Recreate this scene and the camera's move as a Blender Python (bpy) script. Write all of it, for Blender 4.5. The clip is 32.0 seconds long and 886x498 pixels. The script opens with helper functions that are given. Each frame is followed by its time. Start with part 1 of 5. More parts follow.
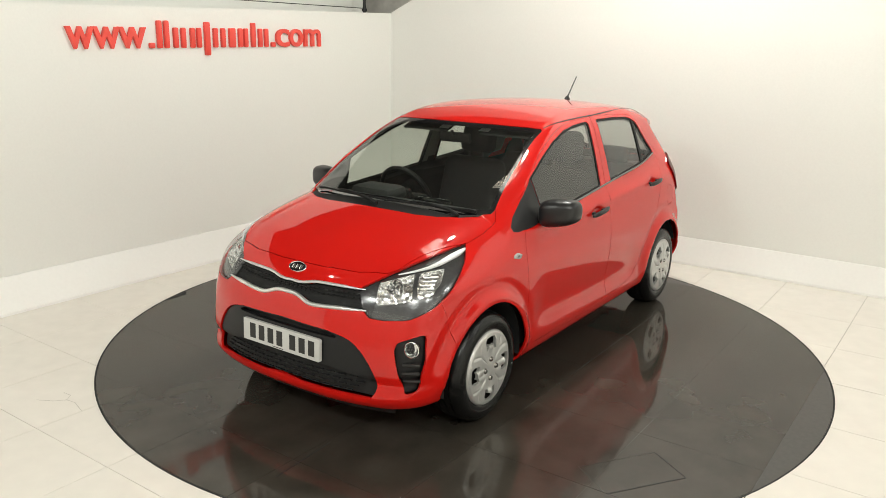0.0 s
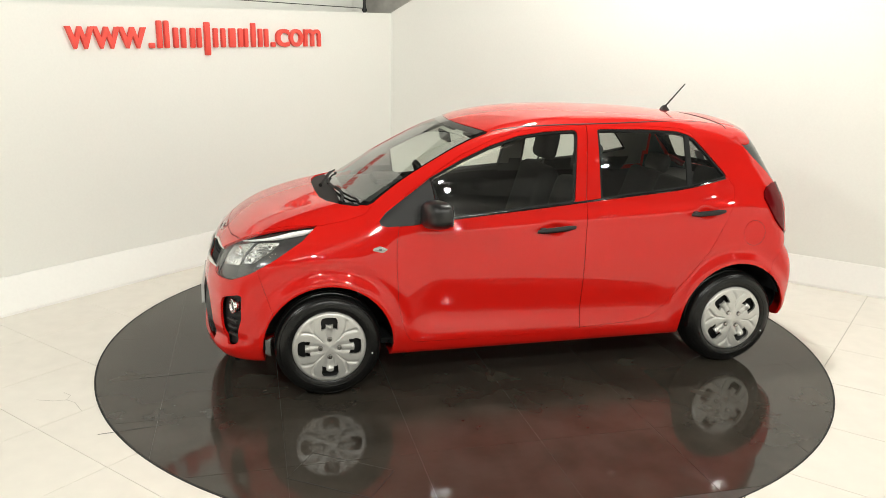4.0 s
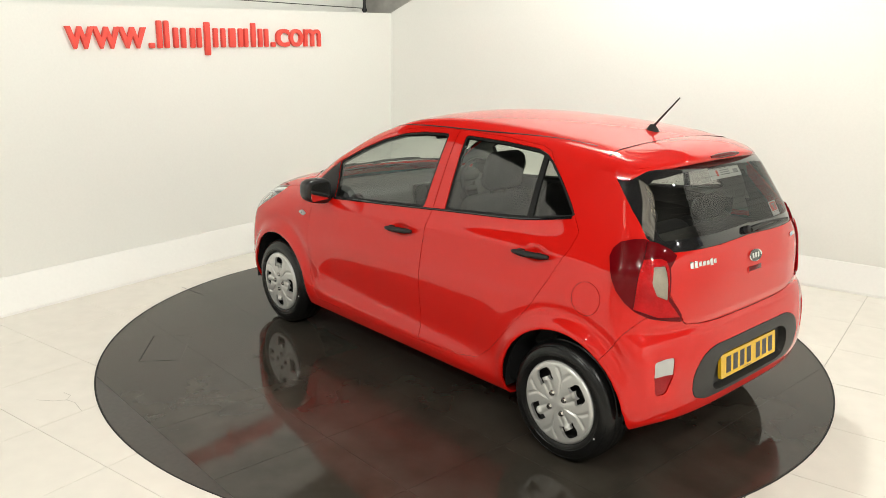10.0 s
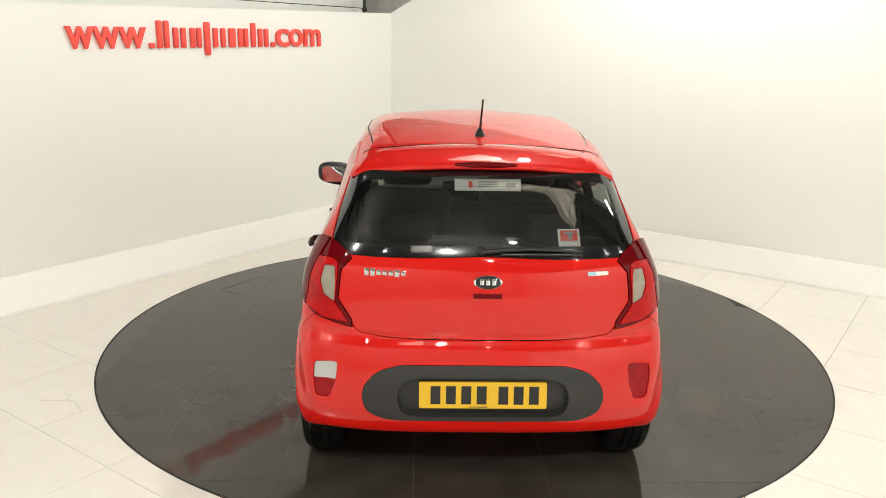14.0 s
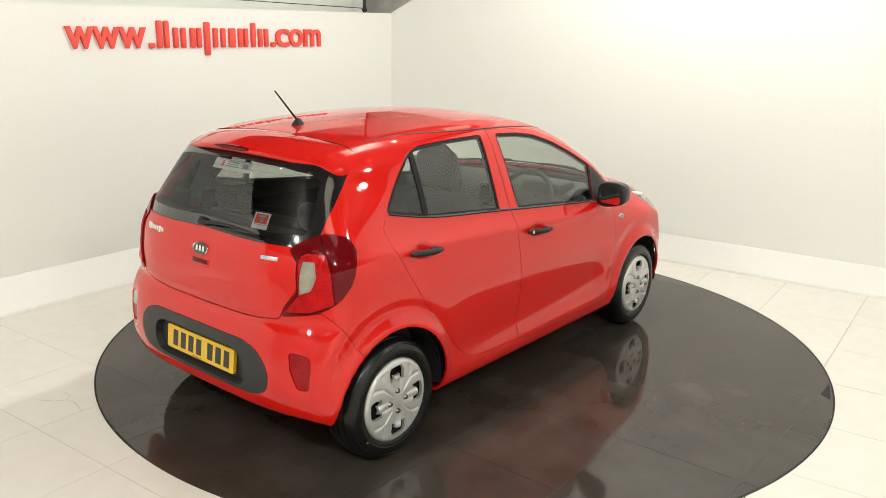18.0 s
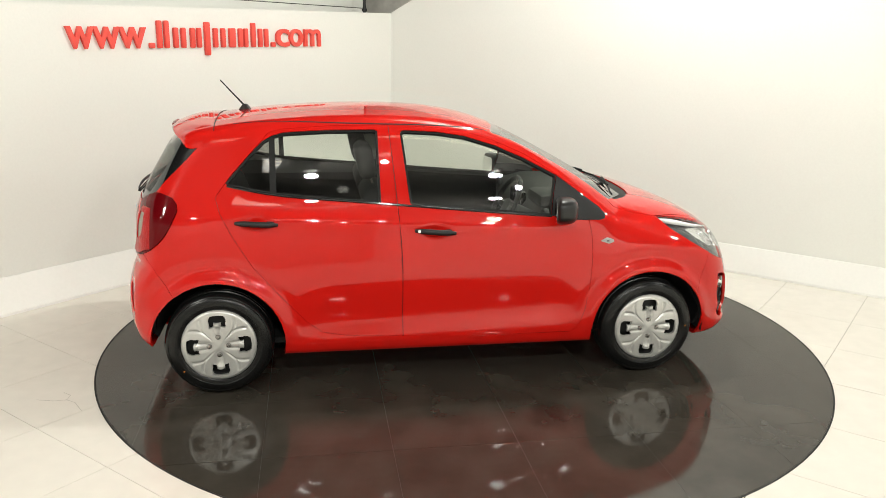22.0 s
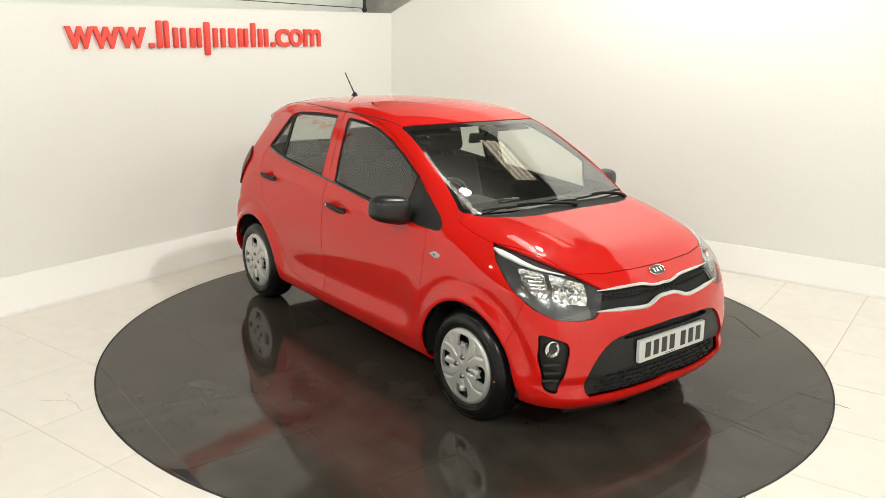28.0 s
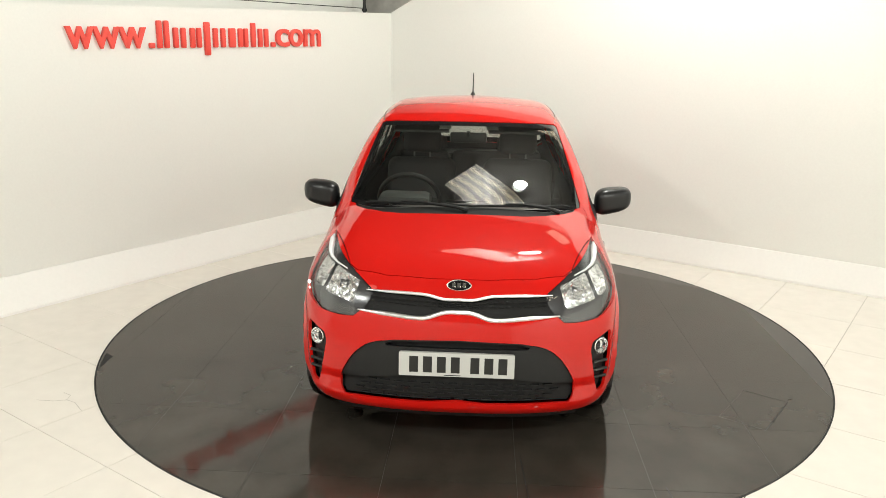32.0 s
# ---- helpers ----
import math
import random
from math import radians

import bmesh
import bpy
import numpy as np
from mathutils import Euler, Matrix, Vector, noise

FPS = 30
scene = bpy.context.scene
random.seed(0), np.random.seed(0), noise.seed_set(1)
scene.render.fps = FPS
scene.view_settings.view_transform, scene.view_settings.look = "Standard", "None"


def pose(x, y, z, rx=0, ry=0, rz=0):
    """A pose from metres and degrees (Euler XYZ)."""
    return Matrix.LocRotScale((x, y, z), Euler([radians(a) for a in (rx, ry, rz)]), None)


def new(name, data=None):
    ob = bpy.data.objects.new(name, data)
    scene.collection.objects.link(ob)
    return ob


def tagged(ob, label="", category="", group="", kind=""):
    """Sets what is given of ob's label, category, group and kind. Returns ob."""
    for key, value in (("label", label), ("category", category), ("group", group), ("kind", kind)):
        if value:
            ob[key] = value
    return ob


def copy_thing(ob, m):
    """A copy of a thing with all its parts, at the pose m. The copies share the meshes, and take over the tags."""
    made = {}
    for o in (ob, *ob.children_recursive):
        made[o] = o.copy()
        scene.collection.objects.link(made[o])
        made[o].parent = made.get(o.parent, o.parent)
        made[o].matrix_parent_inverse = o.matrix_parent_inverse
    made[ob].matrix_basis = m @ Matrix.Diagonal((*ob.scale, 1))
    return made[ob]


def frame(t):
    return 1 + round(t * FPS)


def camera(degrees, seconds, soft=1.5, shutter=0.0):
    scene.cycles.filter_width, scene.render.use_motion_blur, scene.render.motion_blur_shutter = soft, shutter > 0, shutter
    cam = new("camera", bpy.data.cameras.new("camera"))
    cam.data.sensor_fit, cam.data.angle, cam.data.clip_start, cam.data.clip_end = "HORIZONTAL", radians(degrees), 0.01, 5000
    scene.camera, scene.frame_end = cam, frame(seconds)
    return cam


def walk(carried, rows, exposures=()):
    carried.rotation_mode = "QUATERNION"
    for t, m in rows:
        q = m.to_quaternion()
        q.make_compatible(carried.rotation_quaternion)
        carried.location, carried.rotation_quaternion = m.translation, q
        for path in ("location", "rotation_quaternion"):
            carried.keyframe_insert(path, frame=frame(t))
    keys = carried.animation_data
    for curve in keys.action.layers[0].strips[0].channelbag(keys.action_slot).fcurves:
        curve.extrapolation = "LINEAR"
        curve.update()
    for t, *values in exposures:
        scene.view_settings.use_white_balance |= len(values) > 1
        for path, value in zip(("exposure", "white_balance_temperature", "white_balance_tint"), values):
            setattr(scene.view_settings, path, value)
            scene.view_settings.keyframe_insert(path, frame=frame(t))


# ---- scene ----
# One still camera before a turntable; the turntable and the car on it turn clockwise at an even pace.
EYE = (0.0, -4.879, 1.860)
cam = camera(58.91, 32.0, soft=0.6)
CAM_POSE = Matrix.Translation(EYE) @ pose(0, 0, 0, 90 - 14.80, 0, 1.561) @ pose(0, 0, 0, 0, 0, 1.065)
walk(cam, [(0.0, CAM_POSE), (32.0, CAM_POSE)], exposures=[(0.0, -0.13), (1.0, -0.13), (2.0, -0.05), (3.0, 0.02), (32.0, 0.02)])

START_TURN, TURN_RATE = -123.463, -10.241   # degrees, degrees a second
CAR_AT = Vector((-0.257, 0.014, 0.0))       # the car's middle from the turntable's axis

# ---- world and light ----
world = bpy.data.worlds.new("world")
world.use_nodes = True
scene.world = world
world.node_tree.nodes["Background"].inputs[0].default_value = (0.9, 0.93, 1.0, 1)
world.node_tree.nodes["Background"].inputs[1].default_value = 0.25


# ---- the ceiling's round lamps ----
LAMP_PLACES = [(0.8, 0.4), (0.2, -6.0), (-3.5, -4.4), (4.6, -1.8), (-3.4, -1.2), (2.6, -5.6), (0.9, -5.0), (-1.9, -5.6), (4.6, -4.4), (3.4, -6.6), (5.6, -3.4), (1.0, -7.6), (-4.6, -4.9)]
LAMP_POWER = [272, 236, 268, 112, 22, 208, 24, 24, 24, 26, 26, 26, 26]
LAMP_HEIGHT = 3.9
for (lx, ly), power in zip(LAMP_PLACES, LAMP_POWER):
    data = bpy.data.lights.new("lamp_light", "POINT")
    data.energy, data.color, data.shadow_soft_size = power, (0.965, 0.97, 0.905), 0.09 if power > 50 else 0.05
    new("lamp_light", data).location = (lx, ly, LAMP_HEIGHT)

# room axes: U runs from the sign wall into the room, V towards the plain wall
U, V = Vector((0.834, -0.552, 0)), Vector((0.552, 0.834, 0))
WALL_U, WALL_V, CEILING = -2.80, 2.72, 4.5


def at_uv(u, v, z=0.0):
    return U * u + V * v + Vector((0, 0, z))


# ---- materials ----
def material(name, colour, rough=0.5, metal=0.0, coat=0.0, **more):
    m = bpy.data.materials.new(name)
    m.use_nodes = True
    b = m.node_tree.nodes["Principled BSDF"]
    b.inputs["Base Color"].default_value = (*colour, 1)
    b.inputs["Roughness"].default_value = rough
    b.inputs["Metallic"].default_value = metal
    b.inputs["Coat Weight"].default_value = coat
    for key, value in more.items():
        b.inputs[key.replace("_", " ")].default_value = value
    return m


def grain(m, scale, amount, bump=0.0, detail=4.0, rough=0.0, scale_big=None, amount_big=0.0, dirt=(0, 0, 0)):
    """Colour variation at two scales, fine relief and uneven gloss."""
    nt = m.node_tree
    b = nt.nodes["Principled BSDF"]
    base = tuple(b.inputs["Base Color"].default_value)
    co = nt.nodes.new("ShaderNodeTexCoord")
    n1 = nt.nodes.new("ShaderNodeTexNoise")
    n1.inputs["Scale"].default_value, n1.inputs["Detail"].default_value = scale, detail
    nt.links.new(co.outputs["Object"], n1.inputs["Vector"])
    ramp = nt.nodes.new("ShaderNodeMapRange")
    ramp.inputs["To Min"].default_value, ramp.inputs["To Max"].default_value = 1 - amount, 1 + amount
    ramp.inputs["From Min"].default_value, ramp.inputs["From Max"].default_value = 0.25, 0.75
    nt.links.new(n1.outputs["Fac"], ramp.inputs["Value"])
    mul = nt.nodes.new("ShaderNodeVectorMath")
    mul.operation = "SCALE"
    mul.inputs[0].default_value = base[:3]
    nt.links.new(ramp.outputs["Result"], mul.inputs["Scale"])
    out = mul.outputs["Vector"]
    if scale_big:
        n2 = nt.nodes.new("ShaderNodeTexNoise")
        n2.inputs["Scale"].default_value, n2.inputs["Detail"].default_value = scale_big, 5.0
        nt.links.new(co.outputs["Object"], n2.inputs["Vector"])
        r2 = nt.nodes.new("ShaderNodeMapRange")
        r2.inputs["From Min"].default_value, r2.inputs["From Max"].default_value = 0.45, 0.8
        r2.inputs["To Max"].default_value = amount_big
        nt.links.new(n2.outputs["Fac"], r2.inputs["Value"])
        mix = nt.nodes.new("ShaderNodeMix")
        mix.data_type = "RGBA"
        mix.inputs["B"].default_value = (*dirt, 1)
        nt.links.new(r2.outputs["Result"], mix.inputs["Factor"])
        nt.links.new(out, mix.inputs["A"])
        out = mix.outputs["Result"]
    nt.links.new(out, b.inputs["Base Color"])
    if rough:
        r3 = nt.nodes.new("ShaderNodeMapRange")
        r0 = b.inputs["Roughness"].default_value
        r3.inputs["To Min"].default_value, r3.inputs["To Max"].default_value = r0 - rough, r0 + rough
        nt.links.new(n1.outputs["Fac"], r3.inputs["Value"])
        nt.links.new(r3.outputs["Result"], b.inputs["Roughness"])
    if bump:
        bp = nt.nodes.new("ShaderNodeBump")
        bp.inputs["Distance"].default_value = bump
        bp.inputs["Strength"].default_value = 0.6
        nt.links.new(n1.outputs["Fac"], bp.inputs["Height"])
        nt.links.new(bp.outputs["Normal"], b.inputs["Normal"])
    return m


def glass_material(name, tint, base=0.085, rise=5.0):
    """Thin pane: tinted see-through with a mirror-like Fresnel gloss."""
    m = bpy.data.materials.new(name)
    m.use_nodes = True
    nt = m.node_tree
    nt.nodes.clear()
    o = nt.nodes.new("ShaderNodeOutputMaterial")
    mix = nt.nodes.new("ShaderNodeMixShader")
    tr = nt.nodes.new("ShaderNodeBsdfTransparent")
    tr.inputs["Color"].default_value = (*tint, 1)
    gl = nt.nodes.new("ShaderNodeBsdfGlossy")
    gl.inputs["Roughness"].default_value = 0.005
    lw = nt.nodes.new("ShaderNodeLayerWeight")
    lw.inputs["Blend"].default_value = 0.5
    pw = nt.nodes.new("ShaderNodeMath")
    pw.operation, pw.inputs[1].default_value = "POWER", rise
    nt.links.new(lw.outputs["Facing"], pw.inputs[0])
    fr = nt.nodes.new("ShaderNodeMapRange")
    fr.inputs["To Min"].default_value, fr.inputs["To Max"].default_value = base, 1.0
    nt.links.new(pw.outputs[0], fr.inputs["Value"])
    nt.links.new(fr.outputs[0], mix.inputs[0])
    nt.links.new(tr.outputs[0], mix.inputs[1])
    nt.links.new(gl.outputs[0], mix.inputs[2])
    nt.links.new(mix.outputs[0], o.inputs[0])
    return m


def emitter(name, colour, strength):
    m = material(name, (0.8, 0.8, 0.8), 0.4)
    b = m.node_tree.nodes["Principled BSDF"]
    b.inputs["Emission Color"].default_value = (*colour, 1)
    b.inputs["Emission Strength"].default_value = strength
    return m


def rooflight_material():
    """Translucent ribbed sheet with daylight behind it, dirty in spots."""
    m = emitter("rooflight_sheet", (0.95, 0.79, 0.52), 1.0)
    nt = m.node_tree
    b = nt.nodes["Principled BSDF"]
    co = nt.nodes.new("ShaderNodeTexCoord")
    # bright and dim bands in the glow stand in for the ribs' shading
    wave = nt.nodes.new("ShaderNodeTexWave")
    wave.bands_direction = "Y"
    wave.inputs["Scale"].default_value, wave.inputs["Distortion"].default_value = 1.85, 0.5
    wave.inputs["Detail"].default_value = 2.0
    spots = nt.nodes.new("ShaderNodeTexNoise")
    spots.inputs["Scale"].default_value, spots.inputs["Detail"].default_value = 22.0, 8.0
    for n in (wave, spots):
        nt.links.new(co.outputs["Object"], n.inputs["Vector"])
    r1 = nt.nodes.new("ShaderNodeMapRange")
    r1.inputs["To Min"].default_value, r1.inputs["To Max"].default_value = 0.45, 3.0
    nt.links.new(wave.outputs["Fac"], r1.inputs["Value"])
    r2 = nt.nodes.new("ShaderNodeMapRange")
    r2.inputs["From Min"].default_value, r2.inputs["From Max"].default_value = 0.36, 0.47
    nt.links.new(spots.outputs["Fac"], r2.inputs["Value"])
    mul = nt.nodes.new("ShaderNodeMath")
    mul.operation = "MULTIPLY"
    nt.links.new(r1.outputs[0], mul.inputs[0])
    nt.links.new(r2.outputs[0], mul.inputs[1])
    nt.links.new(mul.outputs[0], b.inputs["Emission Strength"])
    return m


def facet_material():
    """Chrome reflector broken up by fine facets."""
    m = material("faceted_chrome", (0.95, 0.95, 0.94), 0.2, 1.0)
    nt = m.node_tree
    co = nt.nodes.new("ShaderNodeTexCoord")
    vo = nt.nodes.new("ShaderNodeTexVoronoi")
    vo.inputs["Scale"].default_value = 46.0
    nt.links.new(co.outputs["Object"], vo.inputs["Vector"])
    bp = nt.nodes.new("ShaderNodeBump")
    bp.inputs["Distance"].default_value, bp.inputs["Strength"].default_value = 0.012, 0.35
    nt.links.new(vo.outputs["Distance"], bp.inputs["Height"])
    nt.links.new(bp.outputs["Normal"], nt.nodes["Principled BSDF"].inputs["Normal"])
    return m


def lens_material(name, colour, scale):
    """Moulded lamp lens: small prisms under a smooth clear surface."""
    m = material(name, colour, 0.3, coat=0.7, Coat_Roughness=0.02, Coat_IOR=1.35, Specular_IOR_Level=0.05)
    nt = m.node_tree
    b = nt.nodes["Principled BSDF"]
    co = nt.nodes.new("ShaderNodeTexCoord")
    vo = nt.nodes.new("ShaderNodeTexVoronoi")
    vo.distance = "CHEBYCHEV"
    vo.inputs["Scale"].default_value = scale
    nt.links.new(co.outputs["Object"], vo.inputs["Vector"])
    no = nt.nodes.new("ShaderNodeTexNoise")
    no.inputs["Scale"].default_value = scale * 0.2
    nt.links.new(co.outputs["Object"], no.inputs["Vector"])
    r = nt.nodes.new("ShaderNodeMapRange")
    r.inputs["From Min"].default_value, r.inputs["From Max"].default_value = 0.3, 0.7
    r.inputs["To Min"].default_value, r.inputs["To Max"].default_value = 0.8, 1.2
    nt.links.new(no.outputs["Fac"], r.inputs["Value"])
    mul = nt.nodes.new("ShaderNodeVectorMath")
    mul.operation = "SCALE"
    mul.inputs[0].default_value = colour
    nt.links.new(r.outputs["Result"], mul.inputs["Scale"])
    nt.links.new(mul.outputs["Vector"], b.inputs["Base Color"])
    bp = nt.nodes.new("ShaderNodeBump")
    bp.inputs["Distance"].default_value, bp.inputs["Strength"].default_value = 0.006, 0.5
    nt.links.new(vo.outputs["Distance"], bp.inputs["Height"])
    nt.links.new(bp.outputs["Normal"], b.inputs["Normal"])
    return m


M_FACET = facet_material()
M_WALL = grain(material("wall_paint", (0.785, 0.785, 0.745), 0.55), 60, 0.015, 0.0008, scale_big=0.9, amount_big=0.06, dirt=(0.6, 0.57, 0.5))
M_SKIRT = grain(material("skirting_paint", (0.82, 0.81, 0.775), 0.4), 40, 0.015, scale_big=2.0, amount_big=0.06, dirt=(0.6, 0.57, 0.5))
M_TILE = grain(material("floor_tile", (0.79, 0.75, 0.68), 0.22), 9, 0.03, 0.0002, rough=0.06, scale_big=1.4, amount_big=0.12, dirt=(0.66, 0.6, 0.52))
M_GROUT = grain(material("grout", (0.45, 0.42, 0.37), 0.8), 30, 0.1)
M_DISC = grain(material("turntable_vinyl", (0.041, 0.0355, 0.0285), 0.065, Specular_IOR_Level=0.32), 5, 0.2, 0.0, rough=0.035, scale_big=2.6, amount_big=0.7, dirt=(0.070, 0.061, 0.049), detail=8.0)
M_GROOVE = material("groove_black", (0.01, 0.01, 0.01), 0.7)
M_RED_SIGN = grain(material("sign_red", (0.80, 0.078, 0.058), 0.3), 40, 0.03)
# wall colour darkened: the dimness behind the camera is put into the paint
M_WALL_DIM = grain(material("dimmed_wall", (0.40, 0.39, 0.36), 0.6), 12, 0.06, scale_big=0.8, amount_big=0.25, dirt=(0.26, 0.25, 0.22))
M_ROUGH_WALL = grain(material("rough_plaster", (0.62, 0.60, 0.55), 0.8), 14, 0.12, 0.01, scale_big=2.2, amount_big=0.4, dirt=(0.4, 0.37, 0.32))
M_RED = grain(material("red_paint", (0.60, 0.0075, 0.0042), 0.6, coat=1.0, Specular_IOR_Level=0.03, Coat_Roughness=0.008, Coat_IOR=1.54), 900, 0.05)
M_BLACK = grain(material("black_plastic", (0.010, 0.010, 0.0105), 0.48, Specular_IOR_Level=0.4), 300, 0.15, 0.0004)
M_GREY_PLASTIC = grain(material("dark_grey_plastic", (0.024, 0.023, 0.022), 0.5), 300, 0.12, 0.0005)
M_LINER = material("liner_black", (0.008, 0.008, 0.008), 0.8)
M_GLOSS_BLACK = material("gloss_black", (0.006, 0.006, 0.007), 0.08, coat=0.6)
M_RUBBER = grain(material("tyre_rubber", (0.006, 0.006, 0.006), 0.27, Specular_IOR_Level=0.36), 120, 0.2, 0.0006)
M_SILVER = grain(material("silver_paint", (0.60, 0.595, 0.575), 0.33, 0.5), 200, 0.04)
M_CHROME = material("chrome", (0.82, 0.82, 0.82), 0.08, 1.0)
M_SATIN = material("satin_chrome", (0.78, 0.78, 0.77), 0.36, 0.9)
M_STEEL = grain(material("dark_steel", (0.12, 0.12, 0.12), 0.45, 0.8), 80, 0.2)
M_GLASS = glass_material("window_glass", (0.88, 0.92, 0.88), 0.085, 3.6)
M_GLASS_DARK = glass_material("rear_glass", (0.58, 0.59, 0.57), 0.075, 7.0)
M_LENS = glass_material("clear_lens", (0.95, 0.96, 0.97), 0.04)
M_FABRIC = grain(material("seat_fabric", (0.02, 0.02, 0.021), 0.9), 220, 0.3, 0.001)
M_TRIM_GREY = grain(material("cabin_plastic", (0.034, 0.035, 0.034), 0.6), 200, 0.15, 0.0005)
M_HEADLINER = grain(material("headliner", (0.22, 0.217, 0.205), 0.9), 90, 0.06)
M_PLATE_WHITE = material("plate_white", (0.62, 0.62, 0.60), 0.25)
M_PLATE_YELLOW = material("plate_yellow", (0.75, 0.45, 0.02), 0.25)
M_INK = material("plate_ink", (0.012, 0.012, 0.012), 0.3)
M_TAIL = lens_material("tail_red", (0.42, 0.002, 0.004), 90)
M_TAIL_DEEP = material("tail_deep_red", (0.115, 0.001, 0.003), 0.05, Specular_IOR_Level=0.22)
M_TAIL_CLEAR = lens_material("tail_clear", (0.30, 0.27, 0.215), 60)
M_AMBER = material("amber_lens", (0.7, 0.22, 0.02), 0.15, coat=1.0)
M_LAMP_GREY = grain(material("lamp_housing", (0.16, 0.16, 0.16), 0.22, 0.7), 60, 0.15)
M_STICKER = material("sticker_white", (0.75, 0.77, 0.76), 0.4)
M_PALE_BLUE = material("pale_blue", (0.3, 0.5, 0.62), 0.3)
M_GLASS_SIDE = glass_material("side_glass", (0.89, 0.93, 0.89), 0.09, 3.8)
M_GUIDE = material("light_guide", (0.88, 0.89, 0.89), 0.3)
M_CLEAR_WHITE = material("clear_white_lens", (0.46, 0.455, 0.44), 0.15)
M_TAIL_MID = lens_material("reflector_red", (0.30, 0.002, 0.006), 110)
M_SEAL = material("seal_rubber", (0.007, 0.007, 0.007), 0.55, Specular_IOR_Level=0.25)
M_HEATER = material("heater_wire", (0.03, 0.014, 0.011), 0.5)
M_GLOSS_GREY = material("gloss_dark_grey", (0.05, 0.05, 0.052), 0.18)
M_MIRROR_SHELL = grain(material("mirror_shell", (0.012, 0.012, 0.0125), 0.33), 300, 0.1, 0.0002)
M_STICKER_GREY = material("sticker_grey", (0.35, 0.36, 0.37), 0.5)
M_STEEL_BLACK = material("black_steel", (0.02, 0.02, 0.02), 0.5, 0.3)
M_STEEL_BRIGHT = material("bright_steel", (0.42, 0.41, 0.40), 0.22, 1.0)
M_GROOVE_GREY = grain(material("joint_grey", (0.045, 0.041, 0.036), 0.3), 40, 0.2)
M_ROOFLIGHT = rooflight_material()
M_DARK_ROOF = grain(material("roof_dark", (0.085, 0.08, 0.072), 0.8), 10, 0.2)
M_BEAM = material("beam_grey", (0.4, 0.4, 0.38), 0.5)


# ---- mesh helpers ----
def link(name, bm, mat, parent=None, label="", smooth=None):
    me = bpy.data.meshes.new(name)
    bm.to_mesh(me)
    bm.free()
    me.materials.append(mat)
    if smooth is not None:
        for p in me.polygons:
            p.use_smooth = True
        me.set_sharp_from_angle(angle=radians(smooth))
    ob = new(name, me)
    if parent:
        ob.parent = parent
    if label:
        ob["label"] = label
    return ob


def part(name, bm, mat, parent, label="", smooth=35):
    return link(name, bm, mat, parent, label, smooth)


def box(bm, lo, hi, bevel=0.0, m=None, segments=2):
    r = bmesh.ops.create_cube(bm, size=1.0)
    vs = r["verts"]
    for v in vs:
        v.co = Vector([lo[i] + (v.co[i] + 0.5) * (hi[i] - lo[i]) for i in range(3)])
    if bevel:
        es = list({e for v in vs for e in v.link_edges})
        made = bmesh.ops.bevel(bm, geom=vs + es, offset=bevel, segments=segments, affect="EDGES", profile=0.5)
        vs = list({v for f in made["faces"] for v in f.verts} | {v for v in vs if v.is_valid})
    if m is not None:
        bmesh.ops.transform(bm, matrix=m, verts=vs)
    return vs


def prism(bm, outline, z0, z1, m=None, bevel=0.0):
    """A closed 2D outline (counter-clockwise) raised from z0 to z1."""
    lo = [bm.verts.new((x, y, z0)) for x, y in outline]
    hi = [bm.verts.new((x, y, z1)) for x, y in outline]
    n = len(outline)
    bm.faces.new(lo[::-1])
    top = bm.faces.new(hi)
    for i in range(n):
        bm.faces.new((lo[i], lo[(i + 1) % n], hi[(i + 1) % n], hi[i]))
    vs = lo + hi
    if bevel:
        made = bmesh.ops.bevel(bm, geom=list(top.edges), offset=bevel, segments=2, affect="EDGES", profile=0.5)
        vs = list({v for v in vs if v.is_valid} | {v for f in made["faces"] for v in f.verts})
    if m is not None:
        bmesh.ops.transform(bm, matrix=m, verts=vs)
    return vs


def lathe(bm, profile, segments=48, m=None, closed=False):
    """Turn (radius, height) pairs about z."""
    rings = []
    for r, z in profile:
        if r < 1e-6:
            rings.append([bm.verts.new((0, 0, z))] * segments)
        else:
            rings.append([bm.verts.new((r * math.cos(a), r * math.sin(a), z)) for a in np.arange(segments) * 2 * math.pi / segments])
    loops = list(zip(rings, rings[1:])) + ([(rings[-1], rings[0])] if closed else [])
    for a, b in loops:
        for i in range(segments):
            j = (i + 1) % segments
            vs = list(dict.fromkeys((a[i], a[j], b[j], b[i])))
            if len(vs) > 2:
                bm.faces.new(vs)
    vs = list({v for r in rings for v in r})
    if m is not None:
        bmesh.ops.transform(bm, matrix=m, verts=vs)
    return vs


def tube(bm, points, radius, sides=8, m=None):
    """A round bar along points; radius a number or one for each point."""
    pts = [Vector(p) for p in points]
    rs = radius if isinstance(radius, (list, tuple)) else [radius] * len(pts)
    rings = []
    side = None
    for i, p in enumerate(pts):
        d = (pts[min(i + 1, len(pts) - 1)] - pts[max(i - 1, 0)]).normalized()
        if side is None:
            side = d.orthogonal().normalized()
        side = (side - d * side.dot(d)).normalized()
        up = d.cross(side)
        rings.append([bm.verts.new(p + (side * math.cos(a) + up * math.sin(a)) * rs[i]) for a in np.arange(sides) * 2 * math.pi / sides])
    for a, b in zip(rings, rings[1:]):
        for i in range(sides):
            bm.faces.new((a[i], a[(i + 1) % sides], b[(i + 1) % sides], b[i]))
    bm.faces.new(rings[0][::-1])
    bm.faces.new(rings[-1])
    if m is not None:
        bmesh.ops.transform(bm, matrix=m, verts=[v for r in rings for v in r])


